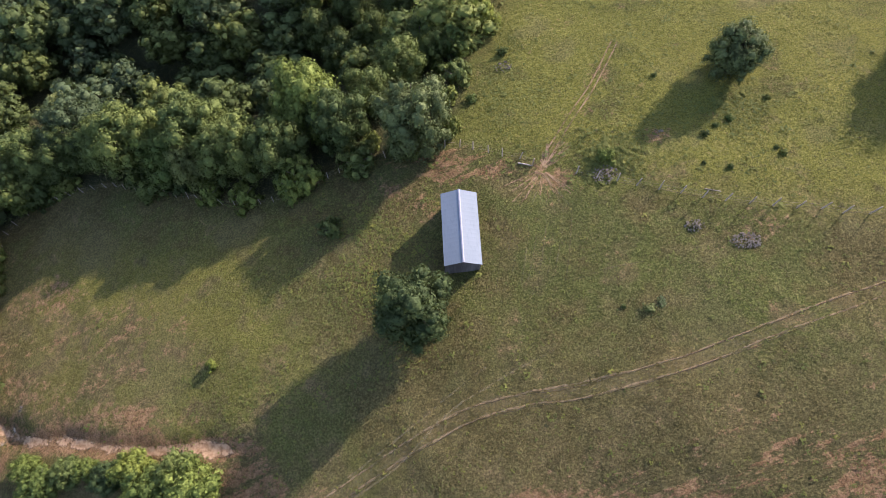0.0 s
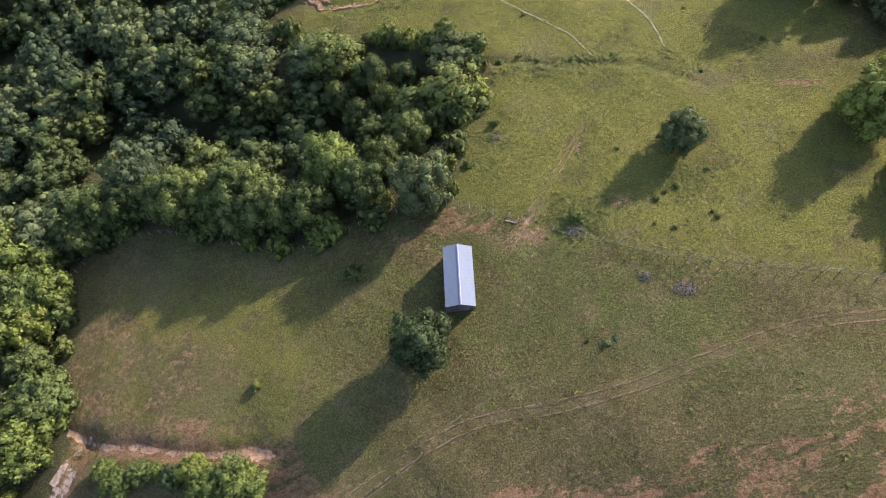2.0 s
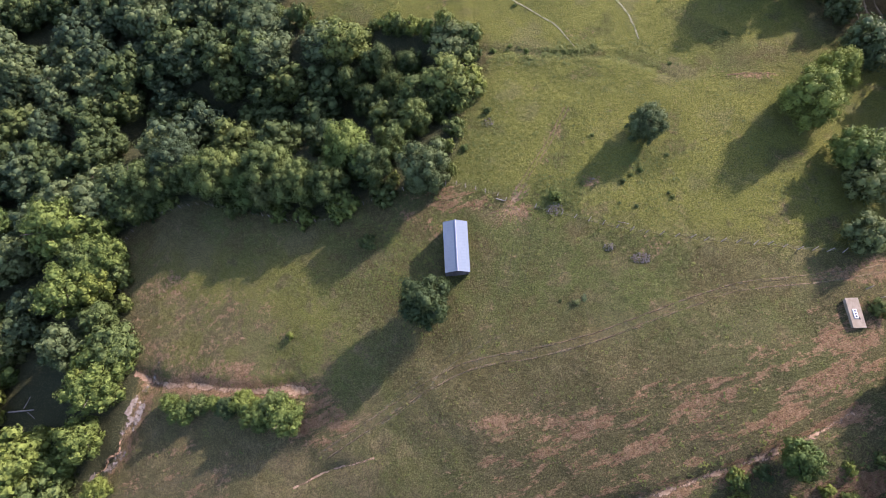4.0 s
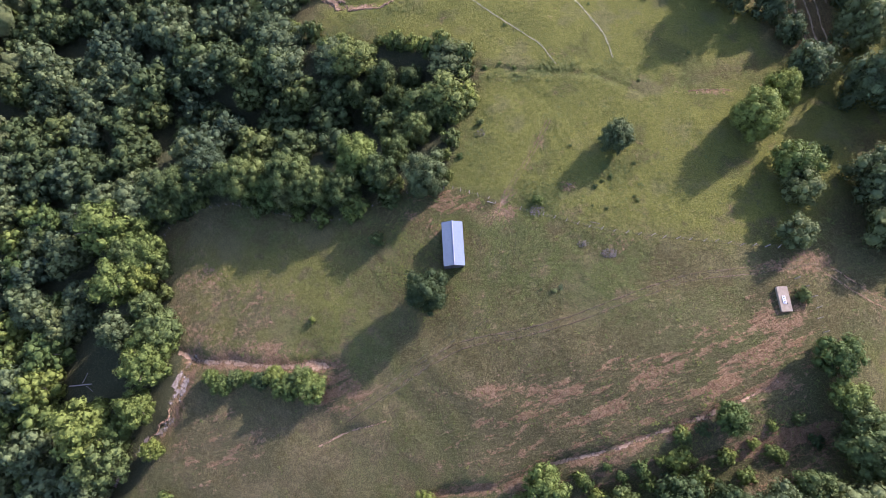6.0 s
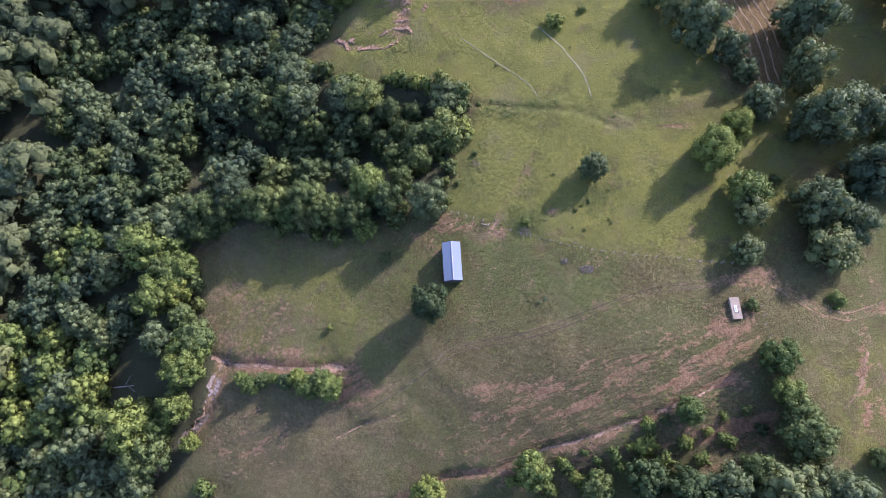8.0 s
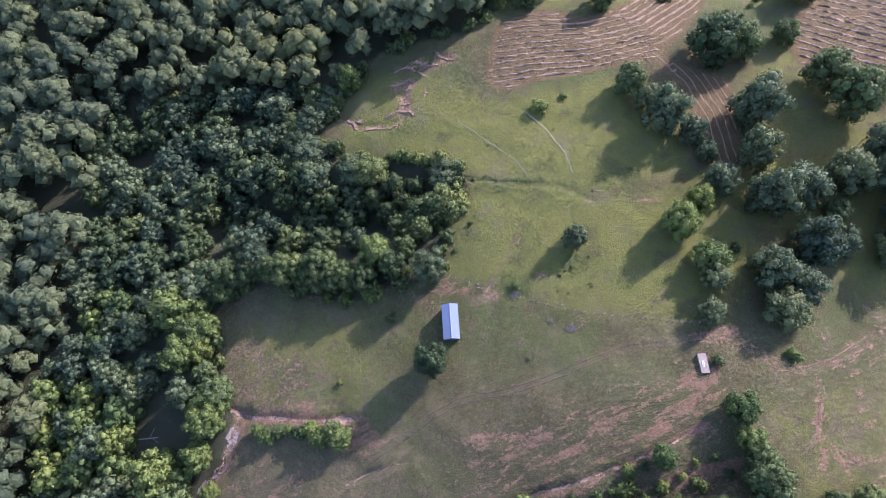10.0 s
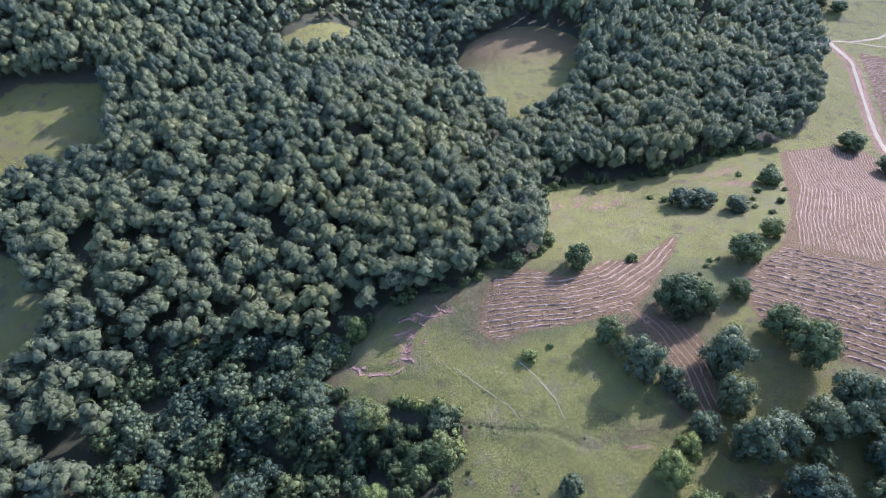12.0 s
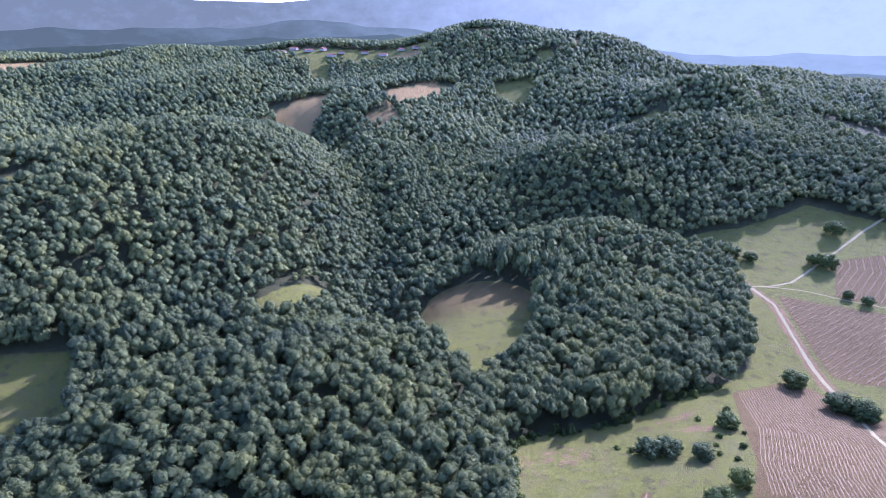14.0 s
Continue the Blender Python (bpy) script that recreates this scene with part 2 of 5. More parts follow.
EARTH_C = [(81, 4, 1.0, 5, -15, .5), (79.5, -4, .8, 4, -20, .45), (83, -5, .7, 5, 15, .4), (58.5, 14, 4, 4, 0, .4), (-27, 94.5, 3, .8, -35, .4), (-20, 92.5, 4, .7, 0, .4), (-12, 95, 3.5, 1.5, 5, .4), (-11, 100, 2.6, 4, 10, .36), (-11, 107, 4, 3, 15, .4), (-4, 112, 5, 2.5, -15, .4), (2, 114, 4, 2, -10, .38), (56, 178, 12, 4, 5, .30), (78, 186, 10, 4, 20, .26), (88, 176, 7, 2, 10, .24), (138, 193, 13, 3, -5, .45)]
EARTH_D = [(-75, 7, 3.5, 3.5, 0, 0.8), (-47, 13, 12, 6, -5, 0.14), (-38, 21, 9, 4, -10, 0.16), (-38, 9.3, 9, 2.0, -5, 0.36), (-22, 1, 5, 3, -30, 0.5), (11.3, 35.9, 1.7, 1.2, 0, 0.34), (2.5, 37.6, 8, 1.7, -14, 0.36), (-4, 34, 5, 1.6, -30, 0.3), (55, -8, 5, 2.2, 8, 0.85), (60, -6, 3.5, 1.4, 20, 0.8)]
SLOPES = [(33, -1, 36, 11, 14, 0.85), (-40, 16, 20, 7, -5, 0.24), (-45, -10, 14, 8, 30, 0.5), (92, 0, 14, 26, -10, 0.45), (57, 12, 5, 10, 0, 0.8), (52, -9, 14, 6, 10, 0.9), (20, -14, 20, 4, 15, 0.7), (-20, 1, 7, 5, -30, 0.7), (2, 38, 10, 3, -10, 0.5)]  # rough slopes: x, y, half length, half width, turn, strength


# ---- materials ----
def material(name, rough=0.9, metal=0.0, spec=0.3):
    m = bpy.data.materials.new(name)
    m.use_nodes = True
    b = m.node_tree.nodes["Principled BSDF"]
    b.inputs["Roughness"].default_value, b.inputs["Metallic"].default_value = rough, metal
    b.inputs["Specular IOR Level"].default_value = spec
    return m, m.node_tree, b


def node(tree, kind, **values):
    n = tree.nodes.new(kind)
    for key, value in values.items():
        if key == "op":
            n.operation = value
        else:
            n.inputs[key.replace("_", " ")].default_value = value
    return n


def noise_at(tree, scale, detail=4.0, rough=0.55, coord="Object", stretch=None, turn=0.0):
    c = tree.nodes.new("ShaderNodeTexCoord").outputs[coord]
    if stretch:
        mp = tree.nodes.new("ShaderNodeMapping")
        mp.inputs["Scale"].default_value = stretch
        if turn:
            first = tree.nodes.new("ShaderNodeMapping")
            first.inputs["Rotation"].default_value = (0, 0, radians(turn))
            tree.links.new(c, first.inputs[0])
            c = first.outputs[0]
        tree.links.new(c, mp.inputs[0])
        c = mp.outputs[0]
    n = node(tree, "ShaderNodeTexNoise", Scale=scale, Detail=detail, Roughness=rough)
    tree.links.new(c, n.inputs["Vector"])
    return n.outputs["Fac"]


def ramp(tree, fac, low, high):
    n = node(tree, "ShaderNodeMapRange")
    n.interpolation_type = "SMOOTHSTEP"
    n.inputs[1].default_value, n.inputs[2].default_value = low, high
    tree.links.new(fac, n.inputs[0])
    return n.outputs[0]


def math_node(tree, op, a, b):
    n = tree.nodes.new("ShaderNodeMath")
    n.operation = op
    for i, v in enumerate((a, b)):
        if isinstance(v, (int, float)):
            n.inputs[i].default_value = v
        else:
            tree.links.new(v, n.inputs[i])
    return n.outputs[0]


def mix(tree, fac, a, b):
    n = tree.nodes.new("ShaderNodeMix")
    n.data_type = "RGBA"
    for sock, v in ((n.inputs[0], fac), (n.inputs[6], a), (n.inputs[7], b)):
        if isinstance(v, (int, float)):
            sock.default_value = v
        elif isinstance(v, tuple):
            sock.default_value = (*v, 1)
        else:
            tree.links.new(v, sock)
    return n.outputs[2]


def attribute(tree, name):
    n = tree.nodes.new("ShaderNodeAttribute")
    n.attribute_name = name
    return n.outputs["Fac"]


def bump(tree, b, height, strength, distance):
    n = node(tree, "ShaderNodeBump", Strength=strength, Distance=distance)
    tree.links.new(height, n.inputs["Height"])
    tree.links.new(n.outputs[0], b.inputs["Normal"])


def ground_material():
    m, t, b = material("meadow_ground", 0.95, spec=0.1)

    def centred(fac, k):
        return math_node(t, "MULTIPLY", math_node(t, "SUBTRACT", fac, 0.5), k)

    broad, patch, tuft, fine = noise_at(t, 0.035, 5), noise_at(t, 0.22, 6, 0.62), noise_at(t, 1.3, 6, 0.68), noise_at(t, 9.0, 4, 0.75)
    grass = mix(t, ramp(t, tuft, 0.34, 0.68), (0.108, 0.090, 0.030), (0.190, 0.156, 0.060))
    green = mix(t, ramp(t, fine, 0.34, 0.66), (0.084, 0.114, 0.024), (0.150, 0.182, 0.042))
    grass = mix(t, ramp(t, math_node(t, "ADD", broad, centred(patch, 1.0)), 0.38, 0.62), grass, green)
    lush = mix(t, ramp(t, math_node(t, "ADD", math_node(t, "MULTIPLY", tuft, 0.36), math_node(t, "MULTIPLY", fine, 0.55)), 0.36, 0.64), (0.184, 0.194, 0.030), (0.302, 0.300, 0.062))
    grass = mix(t, ramp(t, math_node(t, "ADD", attribute(t, "lush"), centred(patch, 0.9)), 0.15, 0.85), grass, lush)
    dry = mix(t, ramp(t, tuft, 0.3, 0.7), (0.156, 0.122, 0.052), (0.258, 0.204, 0.094))
    grass = mix(t, ramp(t, math_node(t, "ADD", patch, math_node(t, "MULTIPLY", attribute(t, "dry"), 0.24)), 0.48, 0.72), grass, dry)
    blotch = noise_at(t, 0.11, 4, 0.6)
    grass = mix(t, math_node(t, "MULTIPLY", ramp(t, blotch, 0.54, 0.66), 0.5), grass, (0.086, 0.096, 0.030))
    grass = mix(t, math_node(t, "MULTIPLY", ramp(t, blotch, 0.46, 0.34), 0.5), grass, (0.225, 0.205, 0.082))
    grass = mix(t, math_node(t, "MULTIPLY", attribute(t, "rough"), 0.72), grass, mix(t, tuft, (0.078, 0.074, 0.026), (0.150, 0.132, 0.056)))
    soil = mix(t, ramp(t, tuft, 0.3, 0.75), (0.250, 0.130, 0.062), (0.46, 0.280, 0.155))
    soil = mix(t, ramp(t, fine, 0.55, 0.75), soil, (0.50, 0.36, 0.23))
    streak = noise_at(t, 0.42, 7, 0.72, stretch=(0.38, 1.5, 1.0), turn=-20)  # little terraces trodden along the slope
    bare = math_node(t, "ADD", attribute(t, "soil"), math_node(t, "MULTIPLY", attribute(t, "rough"), math_node(t, "ADD", centred(streak, 12.0), 0.0)))
    edge = math_node(t, "ADD", bare, centred(math_node(t, "ADD", math_node(t, "MULTIPLY", patch, 0.30), math_node(t, "ADD", math_node(t, "MULTIPLY", tuft, 0.45), math_node(t, "MULTIPLY", fine, 0.25))), 4.6))
    col = mix(t, math_node(t, "MULTIPLY", ramp(t, edge, 0.30, 0.72), 0.94), grass, soil)
    hay = mix(t, ramp(t, tuft, 0.3, 0.7), (0.164, 0.104, 0.036), (0.230, 0.150, 0.056))
    hay = mix(t, ramp(t, fine, 0.45, 0.7), hay, (0.265, 0.186, 0.074))
    hay = mix(t, math_node(t, "MULTIPLY", attribute(t, "straw"), 0.85), hay, mix(t, tuft, (0.42, 0.27, 0.088), (0.56, 0.38, 0.135)))
    edge = math_node(t, "ADD", attribute(t, "hay"), centred(tuft, 0.9))
    col = mix(t, ramp(t, edge, 0.35, 0.65), col, hay)
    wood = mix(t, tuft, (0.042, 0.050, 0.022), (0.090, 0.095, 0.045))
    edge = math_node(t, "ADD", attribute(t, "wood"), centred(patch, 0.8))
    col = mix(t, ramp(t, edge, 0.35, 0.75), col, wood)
    grit, blade = noise_at(t, 4.4, 7, 0.80), noise_at(t, 11.0, 5, 0.80)
    col = mix(t, math_node(t, "MULTIPLY", ramp(t, blade, 0.52, 0.44), 0.55), col, (0.030, 0.038, 0.014))
    col = mix(t, math_node(t, "MULTIPLY", ramp(t, grit, 0.50, 0.42), 0.50), col, (0.040, 0.042, 0.016))
    col = mix(t, math_node(t, "MULTIPLY", ramp(t, grit, 0.52, 0.58), 0.30), col, (0.36, 0.335, 0.125))
    t.links.new(col, b.inputs["Base Color"])
    humps = math_node(t, "ADD", math_node(t, "MULTIPLY", tuft, 0.45), math_node(t, "MULTIPLY", math_node(t, "MULTIPLY", streak, attribute(t, "rough")), 1.4))
    bump(t, b, math_node(t, "ADD", humps, math_node(t, "ADD", math_node(t, "MULTIPLY", grit, 0.40), math_node(t, "MULTIPLY", blade, 0.25))), 1.0, 1.15)
    return m


def leaf_material(name, dark, light, tinted=False, grain=26.0, holes=0.0, glow=0.18, haze_sheen=0.0):
    m, t, b = material(name, 0.65, spec=0.12)
    b.inputs["Sheen Weight"].default_value, b.inputs["Sheen Roughness"].default_value = haze_sheen, 0.6  # bluish sheen at grazing view, standing in for haze over the woods
    b.inputs["Sheen Tint"].default_value = (0.85, 0.93, 1.0, 1)
    isl = t.nodes.new("ShaderNodeNewGeometry").outputs["Random Per Island"]
    who = attribute(t, "tint") if tinted else t.nodes.new("ShaderNodeObjectInfo").outputs["Random"]
    fine = noise_at(t, grain, 4, 0.75)
    a = mix(t, math_node(t, "ADD", math_node(t, "MULTIPLY", isl, 0.50), math_node(t, "MULTIPLY", ramp(t, fine, 0.32, 0.68), 0.50)), dark, light)
    a = mix(t, math_node(t, "MULTIPLY", ramp(t, who, 0.62, 1.0), 0.45), a, tuple(c * k for c, k in zip(light, (1.25, 1.10, 0.80))))
    a = mix(t, math_node(t, "MULTIPLY", ramp(t, who, 0.40, 0.0), 0.7), a, tuple(c * k for c, k in zip(dark, (0.90, 1.0, 1.35))))
    t.links.new(a, b.inputs["Base Color"])
    bump(t, b, fine, 1.0, 2.4 / grain)
    tr = t.nodes.new("ShaderNodeBsdfTranslucent")
    t.links.new(mix(t, 0.35, a, (0.16, 0.22, 0.03)), tr.inputs["Color"])
    ms = t.nodes.new("ShaderNodeMixShader")
    ms.inputs[0].default_value = glow
    t.links.new(b.outputs[0], ms.inputs[1])
    t.links.new(tr.outputs[0], ms.inputs[2])
    out = ms.outputs[0]
    if holes:
        gap = t.nodes.new("ShaderNodeMixShader")
        t.links.new(ramp(t, noise_at(t, grain * 0.8, 3, 0.7), holes - 0.02, holes + 0.02), gap.inputs[0])
        t.links.new(t.nodes.new("ShaderNodeBsdfTransparent").outputs[0], gap.inputs[1])
        t.links.new(out, gap.inputs[2])
        out = gap.outputs[0]
    t.links.new(out, t.nodes["Material Output"].inputs[0])
    return m


def plain(name, dark, light, scale, rough=0.85, metal=0.0, stretch=None, relief=0.0, spec=0.3):
    m, t, b = material(name, rough, metal, spec)
    n1, n2 = noise_at(t, scale, 5, 0.6, stretch=stretch), noise_at(t, scale * 6, 3, stretch=stretch)
    c = mix(t, ramp(t, n1, 0.32, 0.7), dark, light)
    c = mix(t, math_node(t, "MULTIPLY", ramp(t, n2, 0.5, 0.75), 0.35), c, tuple(v * 0.7 for v in dark))
    t.links.new(c, b.inputs["Base Color"])
    if relief:
        bump(t, b, n2, 0.6, relief)
    return m


def strip_material(name, dark, light, cover_most=0.85, broken=0.0):
    """Worn earth whose ragged rim lets the turf through."""
    m, t, b = material(name, 0.95, spec=0.1)
    tuft, fine = noise_at(t, 1.8, 4, 0.65), noise_at(t, 7, 3)
    t.links.new(mix(t, ramp(t, tuft, 0.3, 0.7), dark, light), b.inputs["Base Color"])
    cover = math_node(t, "ADD", attribute(t, "mid"), math_node(t, "MULTIPLY", math_node(t, "SUBTRACT", tuft, 0.5), 1.5))
    if broken:
        cover = math_node(t, "ADD", cover, math_node(t, "MULTIPLY", math_node(t, "SUBTRACT", noise_at(t, 0.3, 4), 0.55), 4 * broken))
    t.links.new(math_node(t, "MULTIPLY", ramp(t, cover, 0.32, 0.75), cover_most), b.inputs["Alpha"])
    bump(t, b, fine, 0.7, 0.08)
    return m


M_GROUND = ground_material()
LEAF_TONES = {"broad_leaves": ((0.050, 0.077, 0.021), (0.178, 0.228, 0.066)), "young_leaves": ((0.070, 0.107, 0.022), (0.226, 0.284, 0.066)),
              "grey_leaves": ((0.050, 0.075, 0.028), (0.166, 0.208, 0.080)), "dark_leaves": ((0.038, 0.059, 0.019), (0.130, 0.172, 0.053))}
LEAVES = {name: (leaf_material(name, dark, light, grain=34.0, holes=0.46), leaf_material("inner_" + name, dark, light, grain=30.0, glow=0.1)) for name, (dark, light) in LEAF_TONES.items()}
M_LEAF, M_LEAF_BRIGHT, M_LEAF_GREY, M_LEAF_DARK = (LEAVES[k] for k in ("broad_leaves", "young_leaves", "grey_leaves", "dark_leaves"))
CANOPY_TONES = (0.093, 0.121, 0.044), (0.250, 0.290, 0.097)
M_CANOPY = leaf_material("canopy_leaves", *CANOPY_TONES, True, 2.2, holes=0.42, glow=0.30, haze_sheen=0.03), leaf_material("inner_canopy_leaves", *CANOPY_TONES, True, 2.2, glow=0.1, haze_sheen=0.03)
M_WEED = leaf_material("weed_leaves", (0.115, 0.138, 0.030), (0.225, 0.250, 0.064), True, 9.0)
M_TUFT = leaf_material("grass_blades", (0.085, 0.080, 0.030), (0.190, 0.172, 0.066), True, 9.0)
M_BARK = plain("bark", (0.07, 0.055, 0.042), (0.16, 0.13, 0.10), 3.0, stretch=(1, 1, 0.3), relief=0.03)
M_DEADWOOD = plain("bleached_wood", (0.26, 0.22, 0.17), (0.44, 0.39, 0.31), 4.0, stretch=(0.3, 1, 1), relief=0.01)
M_POST = plain("weathered_post", (0.28, 0.235, 0.175), (0.46, 0.40, 0.31), 5.0, stretch=(1, 1, 0.3))
M_STONE = plain("field_stone", (0.11, 0.094, 0.066), (0.30, 0.26, 0.19), 6.0, relief=0.02)
M_ROOF = plain("zinc_sheet", (0.164, 0.204, 0.228), (0.178, 0.218, 0.242), 0.8, 0.7, 0.0, stretch=(1, 0.3, 1), spec=0.2)
M_CAP = plain("ridge_sheet", (0.24, 0.255, 0.29), (0.30, 0.31, 0.34), 1.5, 0.6, 0.0, spec=0.3)
M_WALL = plain("weathered_boards", (0.085, 0.075, 0.068), (0.17, 0.155, 0.145), 1.6, stretch=(1, 1, 0.15), relief=0.01)
M_CONCRETE = plain("pale_concrete", (0.25, 0.20, 0.125), (0.34, 0.275, 0.185), 1.2, relief=0.01)
M_WHITE = plain("white_paint", (0.74, 0.74, 0.72), (0.82, 0.82, 0.80), 3.0, 0.6)
M_DARK = plain("dark_hole", (0.02, 0.02, 0.022), (0.05, 0.05, 0.05), 3.0)
M_RUT = strip_material("rut_earth", (0.21, 0.135, 0.065), (0.32, 0.22, 0.115), 0.7, 0.3)
M_TRAIL = strip_material("trodden_earth", (0.25, 0.165, 0.085), (0.36, 0.25, 0.145), 0.78, 0.15)
M_TRACK = strip_material("turf_rut", (0.17, 0.122, 0.060), (0.265, 0.200, 0.108), 0.7, 0.3)
# dark tone for the shaded wall of a rut
M_RUT_SHADE = strip_material("rut_shade", (0.075, 0.055, 0.030), (0.13, 0.10, 0.055), 0.7, 0.30)
M_ROAD = strip_material("road_earth", (0.30, 0.260, 0.110), (0.44, 0.385, 0.185), 0.95)
M_BANK = strip_material("clay_step", (0.20, 0.120, 0.060), (0.40, 0.265, 0.150), 0.9, 0.5)
M_WASH = strip_material("pale_wash", (0.26, 0.195, 0.13), (0.46, 0.38, 0.28), 0.7, 1.0)
M_BROKEN = strip_material("broken_clay", (0.24, 0.145, 0.075), (0.46, 0.315, 0.185), 0.85, 0.5)
M_BAND = strip_material("worn_band", (0.18, 0.140, 0.062), (0.26, 0.205, 0.100), 0.22, 0.6)
M_FAINT = strip_material("faint_wear", (0.20, 0.155, 0.072), (0.29, 0.235, 0.12), 0.4, 0.4)
M_WORN = strip_material("worn_turf", (0.25, 0.245, 0.115), (0.35, 0.33, 0.165), 0.9, 0.1)
M_HAY = plain("dry_hay", (0.225, 0.152, 0.072), (0.390, 0.280, 0.145), 2.4, relief=0.06)
M_HOUSE = plain("pale_plaster", (0.40, 0.36, 0.29), (0.52, 0.47, 0.39), 0.6)
M_TILE = plain("red_tiles", (0.24, 0.10, 0.065), (0.38, 0.17, 0.11), 0.8)


# ---- mesh helpers ----
def mesh_np(name, verts, faces, mat, attributes=None, smooth=False, second=None, normals=None):
    verts, faces = np.asarray(verts, np.float32), np.asarray(faces, np.int32)
    me = bpy.data.meshes.new(name)
    k = faces.shape[1]
    me.vertices.add(len(verts))
    me.vertices.foreach_set("co", verts.ravel())
    me.loops.add(faces.size)
    me.loops.foreach_set("vertex_index", faces.ravel())
    me.polygons.add(len(faces))
    me.polygons.foreach_set("loop_start", np.arange(0, faces.size, k, dtype=np.int32))
    me.polygons.foreach_set("use_smooth", np.full(len(faces), smooth))
    for key, values in (attributes or {}).items():
        me.attributes.new(key, "FLOAT", "POINT").data.foreach_set("value", np.asarray(values, np.float32))
    for one in mat if isinstance(mat, tuple) else (mat,):
        me.materials.append(one)
    if second is not None:  # which faces take the second material
        me.polygons.foreach_set("material_index", np.asarray(second, np.int32))
    me.update(calc_edges=True)
    if normals is not None:  # foliage shades like the rounded bough that it clothes
        me.attributes.new("custom_normal", "FLOAT_VECTOR", "POINT").data.foreach_set("vector", np.asarray(normals, np.float32).ravel())
    return me


def bm_mesh(name, bm, mat):
    me = bpy.data.meshes.new(name)
    bm.to_mesh(me)
    bm.free()
    me.materials.append(mat)
    return me


def part(name, me, parent, label="", at=None):
    ob = new(name, me)
    ob.parent = parent
    if at is not None:
        ob.matrix_basis = at
    return tagged(ob, label) if label else ob


def block(sx, sy, sz, bevel=0.0, z0=0.0):
    bm = bmesh.new()
    bmesh.ops.create_cube(bm, size=1, matrix=Matrix.Translation((0, 0, z0 + sz / 2)) @ Matrix.Diagonal((sx, sy, sz, 1)))
    if bevel:
        bmesh.ops.bevel(bm, geom=list(bm.edges), offset=bevel, segments=2, affect="EDGES", profile=0.6)
    return bm


def tube_np(pts, radii, sides=6):
    """A tapered limb through pts."""
    pts = [Vector(p) for p in pts]
    verts, faces = [], []
    for i, p in enumerate(pts):
        d = (pts[min(i + 1, len(pts) - 1)] - pts[max(i - 1, 0)]).normalized()
        side = d.orthogonal().normalized()
        up = d.cross(side)
        for k in range(sides):
            a = 2 * math.pi * k / sides
            verts.append(tuple(p + radii[i] * (math.cos(a) * side + math.sin(a) * up)))
    for i in range(len(pts) - 1):
        for k in range(sides):
            a, b = i * sides + k, i * sides + (k + 1) % sides
            faces.append((a, b, b + sides, a + sides))
    return verts, faces


# ---- ground sheet ----
def axis(fine0, fine1, mid0, mid1, reach):
    """Grid lines: close in the pasture, wider over the fields round it, then growing to the horizon."""
    mids = [np.arange(fine0, fine1, 0.65), np.arange(fine1, mid1, 2.6), np.arange(fine0, mid0, -2.6)[1:][::-1]]
    far = 2.6 * (1.08 ** np.arange(1, 80) - 1) / 0.08
    far = far[far < reach]
    return np.concatenate([mid0 - far[::-1], mids[2], mids[0], mids[1], mid1 + far])


